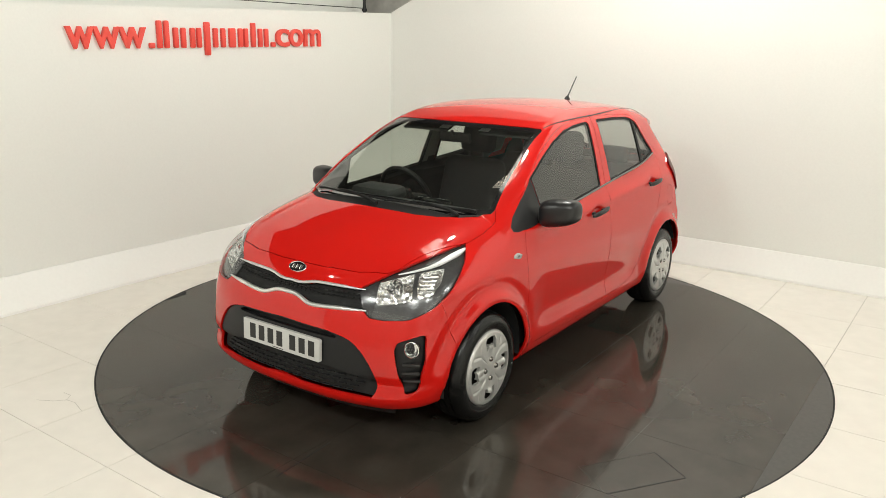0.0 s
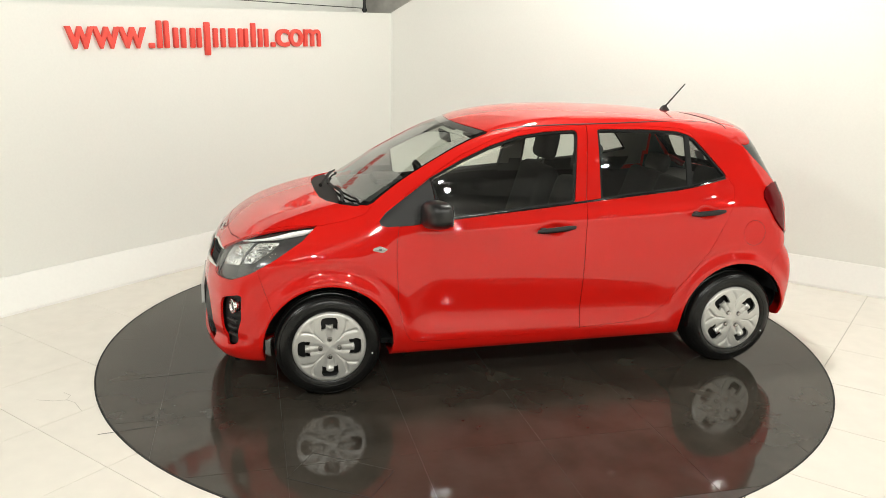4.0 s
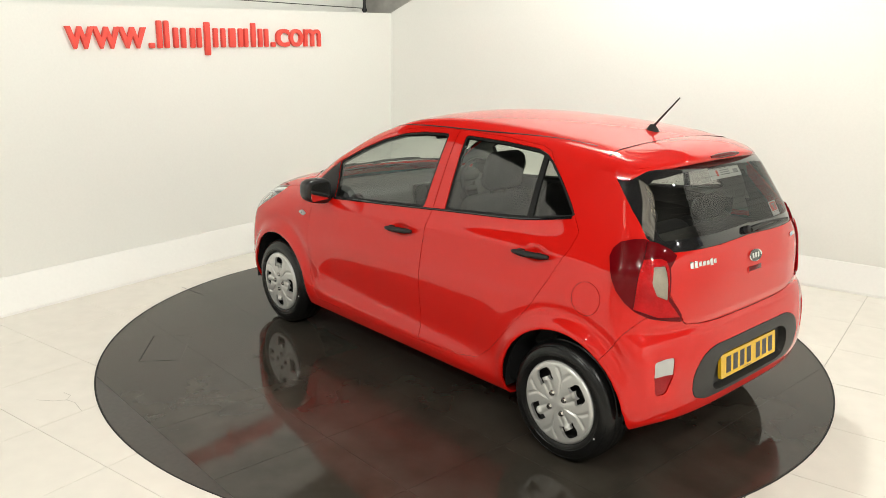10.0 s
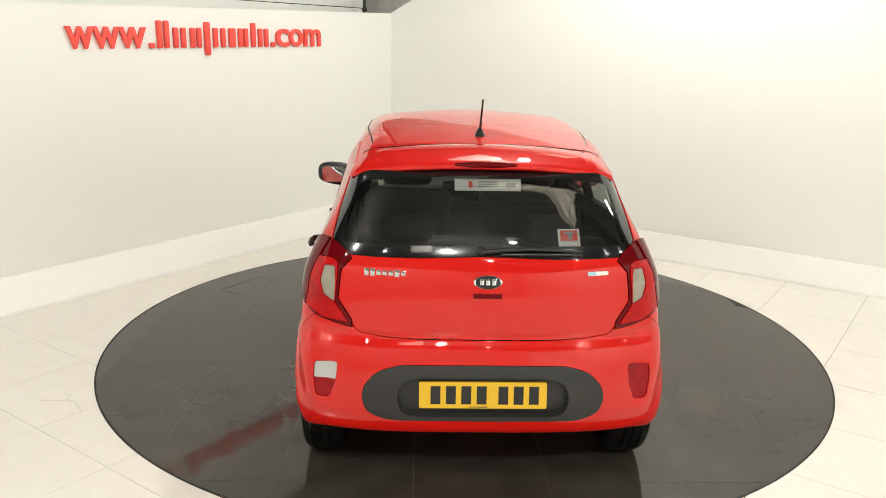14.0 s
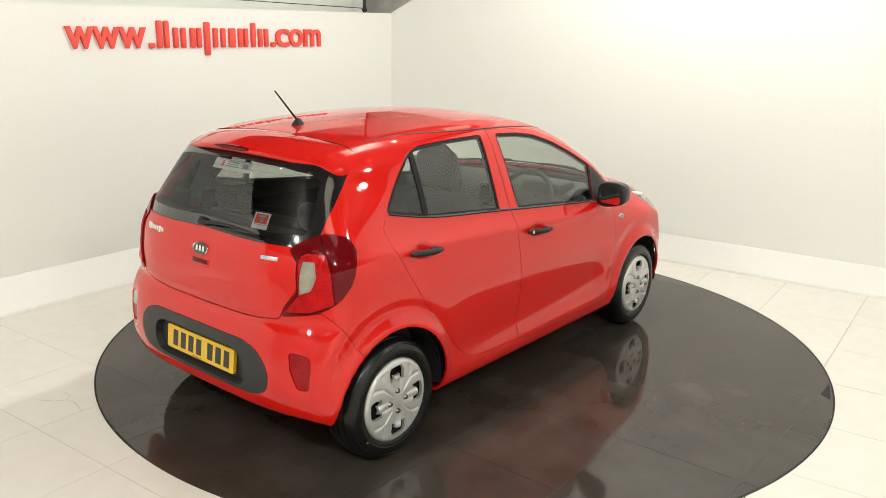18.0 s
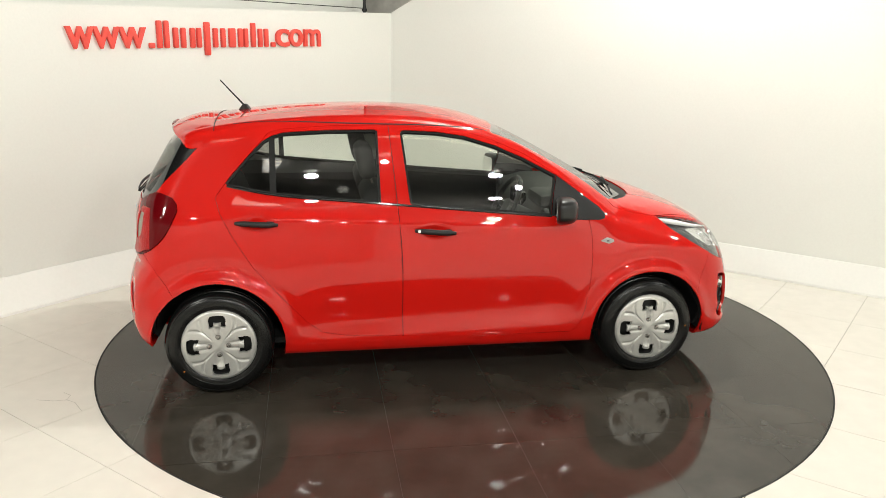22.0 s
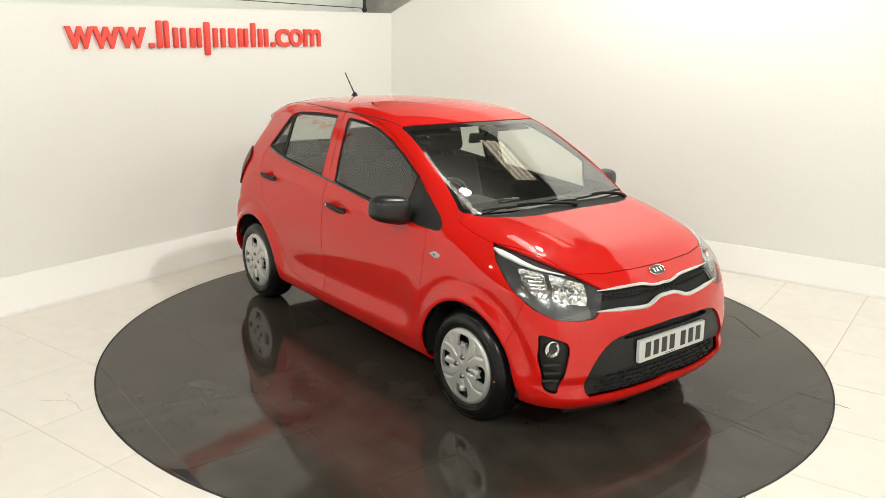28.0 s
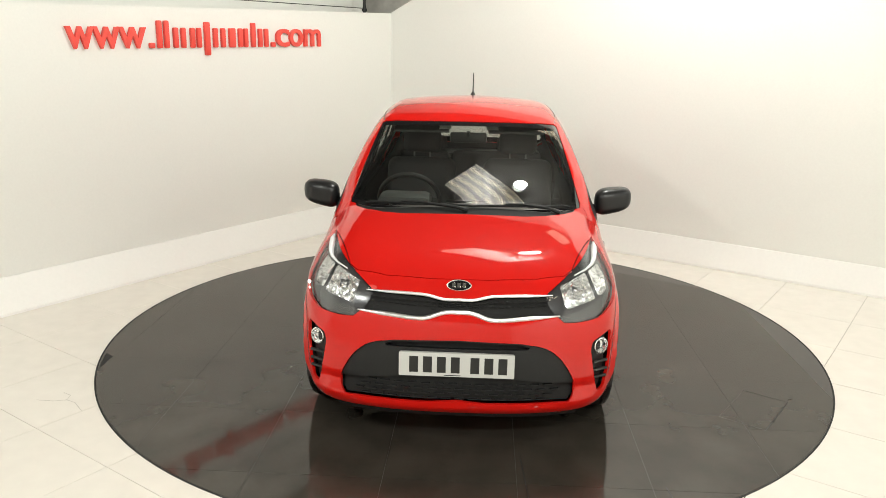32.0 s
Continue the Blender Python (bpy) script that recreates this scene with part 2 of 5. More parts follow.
def rounded(points, radius, steps=4):
    """Rounds the corners of a closed 2D outline."""
    out, n = [], len(points)
    for i in range(n):
        p, a, b = (Vector(points[k % n]) for k in (i, i - 1, i + 1))
        da, db = (a - p), (b - p)
        r = radius[i] if isinstance(radius, (list, tuple)) else radius
        if r <= 0:
            out.append(tuple(p))
            continue
        s = min(r, da.length * 0.45, db.length * 0.45)
        q0, q1 = p + da.normalized() * s, p + db.normalized() * s
        for k in range(steps + 1):
            t = k / steps
            out.append(tuple(q0 * (1 - t) ** 2 + p * 2 * t * (1 - t) + q1 * t ** 2))
    return out


def empty(name, label="", category="", group=""):
    return tagged(new(name), label, category, group)


# ---- the room ----
DISC_R = 2.2215


def build_room():
    # the tiles' bed with a round pit for the turntable
    bm = bmesh.new()
    n = 96
    ring = [bm.verts.new((2.232 * math.cos(a), 2.232 * math.sin(a), -0.006)) for a in np.arange(n) * 2 * math.pi / n]
    deep = [bm.verts.new((v.co.x, v.co.y, -0.25)) for v in ring]
    far = [bm.verts.new((12 * math.cos(a), 12 * math.sin(a), -0.006)) for a in np.arange(n) * 2 * math.pi / n]
    for i in range(n):
        j = (i + 1) % n
        bm.faces.new((ring[i], ring[j], far[j], far[i])[::-1])
        bm.faces.new((ring[i], deep[i], deep[j], ring[j]))
    bm.faces.new(deep)
    global floor
    floor = link("floor", bm, M_GROUT)
    tagged(floor, "pale cream polished tile floor round the turntable", "floor", kind="structure")

    # walls
    def wall(name, a, b, top, side, label):
        d = (b - a).normalized()
        o = Vector((d.y, -d.x, 0)) * side
        bm = bmesh.new()
        c = [a, b, b + o * 0.15, a + o * 0.15]
        lo = [bm.verts.new(p + Vector((0, 0, -0.05))) for p in c]
        tops = top if isinstance(top, tuple) else (top, top)
        hi = [bm.verts.new(p + Vector((0, 0, tops[k]))) for k, p in zip((0, 1, 1, 0), c)]
        bm.faces.new(lo)
        bm.faces.new(hi)
        for i in range(4):
            bm.faces.new((lo[i], lo[(i + 1) % 4], hi[(i + 1) % 4], hi[i]))
        bmesh.ops.recalc_face_normals(bm, faces=bm.faces)
        ob = link(name, bm, M_WALL)
        return tagged(ob, label, "wall", kind="structure")

    corner = at_uv(WALL_U, WALL_V)
    wall("wall_sign", at_uv(WALL_U, -7.0), corner, (1.945, 2.142), -1, "off-white painted low partition wall behind the turntable")
    # the plain wall's top follows the roof's pitch
    wall("wall_plain", corner, at_uv(WALL_U + 5.3, WALL_V), (2.15, CEILING), -1, "off-white painted tall plain wall")
    wall("wall_plain_end", at_uv(WALL_U + 5.3, WALL_V), at_uv(7.0, WALL_V), CEILING, -1, "off-white painted tall plain wall")
    back = wall("wall_rough", at_uv(-6.5, WALL_V + 0.75), at_uv(7.0, WALL_V + 0.75), CEILING, -1, "rough pale plaster wall beyond the partitions")
    back.data.materials[0] = M_ROUGH_WALL
    # unseen wall behind the camera; its darker colour stands in for dim light
    dim = wall("wall_back", at_uv(-6.5, -7.0), at_uv(7.0, -7.0), 2.9, 1, "unseen low wall behind the camera, darkened as the dim room there")
    dim.data.materials[0] = M_WALL_DIM
    wall("wall_side", at_uv(7.0, -7.0), at_uv(7.0, WALL_V), 2.9, 1, "off-white low side wall of the showroom")
    wall("wall_far", at_uv(-6.5, -7.0), at_uv(-6.5, WALL_V), CEILING, -1, "pale wall beyond the partition")
    for name, a, b, side in (("wall_back_upper", at_uv(-6.5, -7.6), at_uv(7.6, -7.6), 1), ("wall_side_upper", at_uv(7.6, -7.6), at_uv(7.6, WALL_V), 1)):
        ob = wall(name, a, b, CEILING, side, "dark cladding above the low wall")
        ob.data.materials[0] = M_DARK_ROOF

    # white boards of the roof's edge, just beyond the partition
    fascia = bmesh.new()
    box(fascia, (-7.0, 1.8, -0.03), (2.95, 3.3, 0.0), 0.0, Matrix.Translation(at_uv(-3.42, 0)) @ Matrix((V, Vector((0, 0, 1)), U)).transposed().to_4x4())
    fascia = tagged(link("trim_fascia", fascia, M_GROOVE_GREY), "white boarded fascia beyond the partition wall", "fascia", kind="structure")
    for z0, z1 in ((1.80, 2.205), (2.213, 2.330), (2.342, 2.62), (2.628, 2.94), (2.948, 3.3)):
        bm = bmesh.new()
        box(bm, (-7.0, z0, 0.0), (2.95, z1, 0.02), 0.002, Matrix.Translation(at_uv(-3.42, 0)) @ Matrix((V, Vector((0, 0, 1)), U)).transposed().to_4x4())
        link("board", bm, M_WALL, fascia)

    # sloped skirting boards
    def skirting(name, a, b, inward):
        bm = bmesh.new()
        prof = [(0.0, 0.0), (0.19, 0.0), (0.185, 0.018), (0.012, 0.215), (0.0, 0.22)]
        ends = []
        for p in (a, b):
            ends.append([bm.verts.new(p + inward * d + Vector((0, 0, z + 0.001))) for d, z in prof])
        n = len(prof)
        for i in range(n):
            bm.faces.new((ends[0][i], ends[0][(i + 1) % n], ends[1][(i + 1) % n], ends[1][i]))
        bm.faces.new(ends[0])
        bm.faces.new(ends[1])
        bmesh.ops.recalc_face_normals(bm, faces=bm.faces)
        return tagged(link(name, bm, M_SKIRT), "white sloped skirting along the wall", "skirting", kind="structure")

    skirting("baseboard_sign", at_uv(WALL_U + 0.002, -7.0), at_uv(WALL_U + 0.002, WALL_V - 0.001), U)
    skirting("baseboard_plain", at_uv(WALL_U + 0.004, WALL_V - 0.002), at_uv(7.0, WALL_V - 0.002), -V * 0.55)

    # ceiling
    bm = bmesh.new()
    box(bm, (-9, -9, CEILING), (9, 9, CEILING + 0.1))
    tagged(link("ceiling", bm, M_DARK_ROOF), "dark warehouse roof over the showroom", "ceiling", kind="structure")


build_room()


# ---- the car's shape ----
def spline(xs, ys):
    """A smooth curve through the given points; straight on beyond the ends."""
    xs, ys = np.array(xs, float), np.array(ys, float)
    n, h = len(xs), np.diff(xs)
    a, r = np.eye(n), np.zeros(n)
    for i in range(1, n - 1):
        a[i, i - 1:i + 2] = h[i - 1], 2 * (h[i - 1] + h[i]), h[i]
        r[i] = 6 * ((ys[i + 1] - ys[i]) / h[i] - (ys[i] - ys[i - 1]) / h[i - 1])
    k = np.linalg.solve(a, r)

    def at(x):
        x = np.asarray(x, float)
        i = np.clip(np.searchsorted(xs, x) - 1, 0, n - 2)
        c = np.clip(x, xs[0], xs[-1])
        t, u = c - xs[i], xs[i + 1] - c
        y = (k[i] * u ** 3 + k[i + 1] * t ** 3) / (6 * h[i]) + (ys[i] / h[i] - k[i] * h[i] / 6) * u + (ys[i + 1] / h[i] - k[i + 1] * h[i] / 6) * t
        lo = (ys[1] - ys[0]) / h[0] - h[0] * (2 * k[0] + k[1]) / 6
        hi = (ys[-1] - ys[-2]) / h[-1] + h[-1] * (2 * k[-1] + k[-2]) / 6
        return y + np.where(x < xs[0], (x - xs[0]) * lo, 0) + np.where(x > xs[-1], (x - xs[-1]) * hi, 0)
    return at


def smooth_max(a, b, k):
    h = np.maximum(k - np.abs(a - b), 0) / k
    return np.maximum(a, b) + h * h * k / 4


def step(x, lo, hi):
    t = np.clip((x - lo) / (hi - lo), 0, 1)
    return t * t * (3 - 2 * t)


roof_line = spline([-1.50, -1.20, -0.75, -0.33, 0.0, 0.20, 0.36, 0.66, 0.915, 1.10], [1.370, 1.436, 1.484, 1.496, 1.481, 1.449, 1.401, 1.261, 1.124, 1.012])
hood_line = spline([0.7, 1.0, 1.2, 1.35, 1.55, 1.70, 1.80], [1.065, 1.042, 1.010, 0.975, 0.908, 0.838, 0.772])
side_line = spline([0.18, 0.25, 0.31, 0.40, 0.52, 0.65, 0.80, 0.88, 0.95, 1.00, 1.127, 1.25, 1.35, 1.42], [0.735, 0.768, 0.785, 0.789, 0.790, 0.785, 0.769, 0.757, 0.739, 0.716, 0.672, 0.630, 0.592, 0.562])
nose_line = spline([0.18, 0.25, 0.35, 0.47, 0.60, 0.70, 0.78, 0.86], [1.825, 1.855, 1.868, 1.862, 1.838, 1.806, 1.768, 1.70])
tail_line = spline([0.25, 0.36, 0.47, 0.60, 0.70, 0.80, 0.95, 1.02, 1.20, 1.38, 1.50], [-1.66, -1.70, -1.712, -1.700, -1.672, -1.668, -1.655, -1.635, -1.540, -1.432, -1.355])


door_dent = spline([0.20, 0.26, 0.30, 0.345, 0.385, 0.42, 0.47, 0.55, 0.62, 0.68, 0.74, 0.80, 1.5], [0, 0.0005, 0.004, 0.0175, 0.028, 0.0305, 0.0262, 0.0160, 0.0078, 0.0026, 0.0004, 0, 0])


def body_field(p):
    """Negative inside the car's outer skin; p is an array of points in the car's space, y to one side of its middle."""
    x, y, z = p[..., 0], np.abs(p[..., 1]), p[..., 2]
    w = side_line(z)
    w = w - 0.24 * np.maximum(x - 1.15, 0) ** 2 - 0.11 * np.maximum(-x - 1.12, 0) ** 2
    w = w - step(z, 0.72, 0.98) * (0.13 * np.maximum(x - 0.72, 0)) - step(z, 1.0, 1.3) * 0.12 * np.maximum(-x - 0.95, 0)
    # flared arches, hollowed doors
    for hub in (1.2, -1.2):
        d = np.hypot(x - hub, z - 0.283)
        w = w + (0.017 * np.exp(-((d - 0.357) / 0.036) ** 2) - 0.0085 * np.exp(-((d - 0.428) / 0.034) ** 2)) * step(z, 0.2, 0.4)
    w = w - door_dent(z - 0.045 * x) * step(x, -0.95, -0.60) * (1 - step(x, 0.60, 0.83))
    w = w + 0.006 * np.exp(-((z - 0.905 + 0.05 * x) / 0.03) ** 2) * (1 - step(x, 0.5, 0.9)) * step(x, -1.4, -1.1)
    for hx, hz in ((-0.05, 0.878), (-0.985, 0.937)):
        w = w - 0.020 * np.exp(-((x - hx) / 0.048) ** 2 - ((z - hz) / 0.026) ** 2)
    side = y - w
    bow = 0.20 * y ** 2 * step(x, 0.0, 0.35)
    crown = 0.135 - 0.085 * step(x, 0.0, 0.5) + 0.03 * step(x, 1.0, 1.4)
    roof = (z - roof_line(x + bow) + crown * y ** 2) * 0.88
    hood = (z - hood_line(x + 0.25 * bow) + 0.078 * y ** 2 + 0.06 * y ** 4) * 0.95
    hood = hood - 0.004 * np.exp(-((y - 0.42 - 0.10 * (1.5 - x)) / 0.075) ** 2) * step(x, 0.9, 1.3)
    top = np.minimum(roof, hood)
    front = (x - nose_line(z) + 0.130 * (y / 0.66) ** 2.7) * 0.95
    front = front + 0.014 * np.exp(-((z - 0.335) / 0.026) ** 2) * step(y, 0.42, 0.58) - 0.011 * np.exp(-((z - 0.268) / 0.022) ** 2) * step(y, 0.42, 0.58) - 0.006 * np.exp(-((z - 0.242) / 0.020) ** 2)
    drop = (0.065 + 0.04 * step(z, 0.6, 0.9) + 0.075 * step(z, 0.9, 1.3)) * (y / 0.66) ** 3.8
    drop = drop + 0.011 * np.exp(-((z - 0.706) / 0.022) ** 2)
    drop = drop + 0.012 * np.exp(-((y - 0.635) / 0.045) ** 2) * step(z, 0.40, 0.47) * (1 - step(z, 0.57, 0.66))
    rear = (tail_line(z) + drop - x) * 0.9
    low = 0.195 + 0.09 * step(-x, 1.40, 1.62) - z
    edge = 0.085 + 0.06 * step(x, 0.6, 1.2)
    f = smooth_max(side, top, edge)
    f = smooth_max(f, front, 0.115)
    f = smooth_max(f, rear, 0.075)
    return smooth_max(f, low, 0.04)


def field_normals(p):
    e = 1e-3
    g = np.stack([body_field(p + np.eye(3)[i] * e) - body_field(p - np.eye(3)[i] * e) for i in range(3)], -1)
    return g / np.maximum(np.linalg.norm(g, axis=-1, keepdims=True), 1e-9)


def skin_points(o, d):
    """Where rays from points inside, with directions d, leave the skin."""
    lo, hi = np.zeros(o.shape[:-1]), np.full(o.shape[:-1], 2.5)
    t = np.zeros_like(lo)
    done = np.zeros(lo.shape, bool)
    for k in range(1, 101):
        out = body_field(o + d * (k * 0.025)) > 0
        fresh = out & ~done
        hi = np.where(fresh, k * 0.025, hi)
        lo = np.where(fresh, (k - 1) * 0.025, lo)
        done |= out
    for _ in range(30):
        t = (lo + hi) / 2
        out = body_field(o + d * t[..., None]) > 0
        hi, lo = np.where(out, t, hi), np.where(out, lo, t)
    return o + d * t[..., None]


def half_skin():
    """The car's skin on its left side as a bmesh."""
    xs = np.linspace(-1.1, 1.22, 117)
    a0, a1 = np.linspace(-90, 0, 41)[:-1], np.linspace(0, 90, 41)[1:]
    ox = np.r_[np.full(40, xs[0]), xs, np.full(40, xs[-1])]
    al = np.radians(np.r_[a0, np.zeros(len(xs)), a1])
    ph = np.radians(np.r_[np.linspace(-90, -40, 12)[:-1], np.linspace(-40, 90, 105)])
    o = np.zeros((len(ox), len(ph), 3))
    o[..., 0], o[..., 2] = ox[:, None], 0.60
    d = np.stack([np.cos(ph)[None] * np.sin(al)[:, None], np.cos(ph)[None] * np.cos(al)[:, None], np.broadcast_to(np.sin(ph), (len(ox), len(ph)))], -1)
    p = skin_points(o, d)
    bm = bmesh.new()
    vs = [[bm.verts.new(q) for q in col] for col in p]
    for i in range(len(vs) - 1):
        for j in range(len(ph) - 1):
            bm.faces.new((vs[i][j], vs[i][j + 1], vs[i + 1][j + 1], vs[i + 1][j]))
    bmesh.ops.remove_doubles(bm, verts=bm.verts, dist=1e-5)
    for v in bm.verts:
        if abs(v.co.y) < 1e-4:
            v.co.y = 0.0
    bm.normal_update()
    return bm


VIEW = {"side": (0, 2), "front": (1, 2), "rear": (1, 2), "top": (0, 1)}
skin = half_skin()
skin.faces.layers.int.new("region")
MARK = skin.faces.layers.int.new("mark")
REGION = skin.faces.layers.int.get("region")
REGION_NAMES = ["body"]


def carve(name, outline, view, source="body", test=None, inset=0.0):
    """Cuts the part of the skin that lies inside a convex outline, seen from a side, and gives it a name."""
    if name not in REGION_NAMES:
        REGION_NAMES.append(name)
    ids = [REGION_NAMES.index(s) for s in source.split()]
    i, j = VIEW[view]
    pts = [Vector(q) for q in outline]
    area = sum(a.x * b.y - b.x * a.y for a, b in zip(pts, pts[1:] + pts[:1]))
    if area < 0:
        pts.reverse()
    lo = [min(q[k] for q in pts) for k in (0, 1)]
    hi = [max(q[k] for q in pts) for k in (0, 1)]

    def near(f):
        c = f.calc_center_median()
        if test and not test(c):
            return False
        us, ws = [v.co[i] for v in f.verts], [v.co[j] for v in f.verts]
        return max(us) > lo[0] and min(us) < hi[0] and max(ws) > lo[1] and min(ws) < hi[1]

    mark = MARK
    live = [f for f in skin.faces if f[REGION] in ids and near(f)]
    for f in live:
        f[mark] = 1
    for a, b in zip(pts, pts[1:] + pts[:1]):
        if (b - a).length < 1e-6:
            continue
        co, no = [0.0] * 3, [0.0] * 3
        co[i], co[j] = a
        no[i], no[j] = (b - a).normalized().y, -(b - a).normalized().x
        co[i], co[j] = co[i] - no[i] * inset, co[j] - no[j] * inset
        geom = live + list({e for f in live for e in f.edges}) + list({v for f in live for v in f.verts})
        made = bmesh.ops.bisect_plane(skin, geom=geom, dist=1e-6, plane_co=co, plane_no=no)
        live = list({g for g in made["geom"] if isinstance(g, bmesh.types.BMFace)} | {f for f in live if f.is_valid})
        keep = []
        for f in live:
            c = f.calc_center_median()
            if (c[i] - co[i]) * no[i] + (c[j] - co[j]) * no[j] > 0:
                f[mark] = 0
            else:
                keep.append(f)
        live = keep
    for f in live:
        f[mark] = 0
        f[REGION] = REGION_NAMES.index(name)


def circle(x, z, r, n=40):
    return [(x + r * math.cos(k * 2 * math.pi / n), z + r * math.sin(k * 2 * math.pi / n)) for k in range(n)]


def outer(c):
    return c.y > 0.4


def ahead(c):
    return c.x > 1.15


def ahead_of_roof(c):
    return c.x > 0.1


def behind(c):
    return c.x < -1.15


def upper(c):
    return c.z > 0.7


# windows (daylight openings with their black surrounds)
FRONT_WINDOW = rounded([(-0.222, 1.396), (-0.02, 1.386), (0.13, 1.365), (0.30, 1.315), (0.46, 1.248), (0.640, 1.158), (0.60, 0.948), (-0.176, 1.012)], [0.03, 0, 0, 0, 0, 0, 0, 0.02])
SAIL = [(0.641, 1.157), (0.79, 1.052), (0.885, 0.985), (0.922, 0.945), (0.915, 0.922), (0.88, 0.915), (0.745, 0.923), (0.601, 0.948)]
REAR_WINDOW = [(-0.345, 1.392), (-0.362, 1.398), (-0.63, 1.395), (-0.84, 1.383), (-0.90, 1.366), (-0.945, 1.341), (-1.03, 1.255), (-1.138, 1.133), (-1.125, 1.120), (-0.90, 1.076), (-0.63, 1.050), (-0.335, 1.026)]
carve("wheel_arch", circle(1.2, 0.283, 0.342), "side", test=lambda c: c.y > 0.35)
carve("wheel_arch", circle(-1.2, 0.283, 0.348), "side", test=lambda c: c.y > 0.35)
carve("window_f", FRONT_WINDOW, "side", test=outer)
carve("sail", SAIL, "side", test=outer)
carve("window_r", REAR_WINDOW, "side", test=outer)


carve("glass_f", FRONT_WINDOW, "side", "window_f", outer, 0.010)
carve("glass_q", REAR_WINDOW, "side", "window_r", outer, 0.010)
carve("divider", [(-0.912, 1.42), (-0.884, 1.42), (-0.878, 1.0), (-0.912, 1.0)], "side", "glass_q", outer)
carve("glass_r", [(-0.884, 1.42), (-0.2, 1.42), (-0.2, 1.0), (-0.878, 1.0)], "side", "glass_q", outer)

# doors
carve("door_r", [(-0.221, 0.296), (-0.53, 0.308), (-0.66, 0.330), (-0.75, 0.402), (-0.815, 0.478), (-1.0, 0.692), (-1.104, 0.862), (-1.168, 0.985), (-1.187, 1.05), (-1.183, 1.09), (-1.108, 1.172), (-0.985, 1.335), (-0.935, 1.378), (-0.855, 1.400), (-0.6, 1.417), (-0.284, 1.421), (-0.262, 1.20), (-0.247, 1.02), (-0.232, 0.85), (-0.224, 0.65)], "side", "body", outer)
carve("door_f", [(0.822, 0.914), (0.836, 0.83), (0.841, 0.72), (0.830, 0.50), (0.812, 0.406), (0.789, 0.334), (0.765, 0.295), (0.738, 0.278), (0.242, 0.276), (-0.226, 0.296), (-0.30, 0.40), (-0.30, 1.30), (-0.282, 1.421), (-0.02, 1.409), (0.132, 1.389), (0.284, 1.346), (0.465, 1.270), (0.615, 1.181), (0.78, 1.07)], "side", "body", outer)
carve("fuel_flap", circle(-1.302, 0.804, 0.074, 28), "side", test=outer)

# front end
carve("cowl", [(0.90, -0.1), (1.207, -0.1), (1.205, 0.12), (1.195, 0.30), (1.165, 0.42), (1.10, 0.52), (1.04, 0.57), (0.97, 0.60), (0.90, 0.605)], "top", test=lambda c: c.z > 0.95)
WINDSCREEN = [(-0.1, 1.400), (0.22, 1.398), (0.44, 1.392), (0.515, 1.386), (0.532, 1.376), (0.622, 1.03), (0.618, 1.012), (0.55, 1.008), (-0.1, 1.022)]
carve("windscreen", WINDSCREEN, "front", "body cowl", lambda c: 0.15 < c.x < 1.10)
carve("front_pane", WINDSCREEN, "front", "windscreen", ahead_of_roof, 0.020)
carve("lamp_zone", [(1.235, 0.925), (1.32, 0.852), (1.46, 0.768), (1.60, 0.690), (1.69, 0.648), (1.75, 0.640), (1.85, 0.66), (1.85, 1.0), (1.235, 1.0)], "side", test=lambda c: c.x > 1.15)
carve("headlight", [(0.66, 0.925), (0.49, 0.82), (0.405, 0.764), (0.397, 0.747), (0.431, 0.687), (0.472, 0.650), (0.54, 0.60), (0.85, 0.60), (0.85, 0.93)], "front", "lamp_zone", ahead)
carve("lamp_inner", [(0.30, 0.60), (0.30, 0.90), (0.432, 0.90), (0.486, 0.722), (0.476, 0.60)], "front", "headlight", ahead)
carve("lamp_main", rounded([(0.452, 0.790), (0.592, 0.838), (0.642, 0.728), (0.498, 0.700)], 0.014, 3), "front", "headlight", ahead)
carve("lamp_turn", rounded([(0.608, 0.838), (0.668, 0.850), (0.700, 0.800), (0.702, 0.748), (0.656, 0.738)], 0.012, 3), "front", "headlight", ahead)
carve("bonnet", [(1.708, -0.1), (1.704, 0.14), (1.682, 0.34), (1.64, 0.48), (1.60, 0.52), (1.24, 0.655), (1.10, 0.662), (0.98, 0.655), (0.9, 0.6), (0.9, -0.1)], "top", "body lamp_zone", lambda c: c.z > 0.74)
carve("grille", [(-0.1, 0.737), (0.094, 0.737), (0.104, 0.682), (-0.1, 0.687)], "front", "body lamp_zone", ahead)
carve("grille", [(0.094, 0.737), (0.159, 0.750), (0.166, 0.658), (0.104, 0.682)], "front", "body lamp_zone", ahead)
carve("grille", [(0.159, 0.750), (0.41, 0.757), (0.46, 0.757), (0.47, 0.672), (0.283, 0.662), (0.166, 0.658)], "front", "body lamp_zone", ahead)
carve("intake", rounded([(-0.6, 0.566), (0.0, 0.566), (0.305, 0.556), (0.415, 0.530), (0.485, 0.465), (0.538, 0.37), (0.538, 0.30), (0.50, 0.252), (0.40, 0.244), (0.25, 0.258), (0.0, 0.270), (-0.6, 0.27)], [0, 0, 0.05, 0.05, 0.05, 0.04, 0.04, 0.03, 0.03, 0, 0, 0], 3), "front", test=ahead)
carve("intake_slot", rounded([(-0.6, 0.560), (0.0, 0.560), (0.29, 0.550), (0.335, 0.535), (0.30, 0.518), (0.0, 0.527), (-0.6, 0.527)], [0, 0, 0.01, 0.01, 0.02, 0, 0], 3), "front", "intake", ahead)
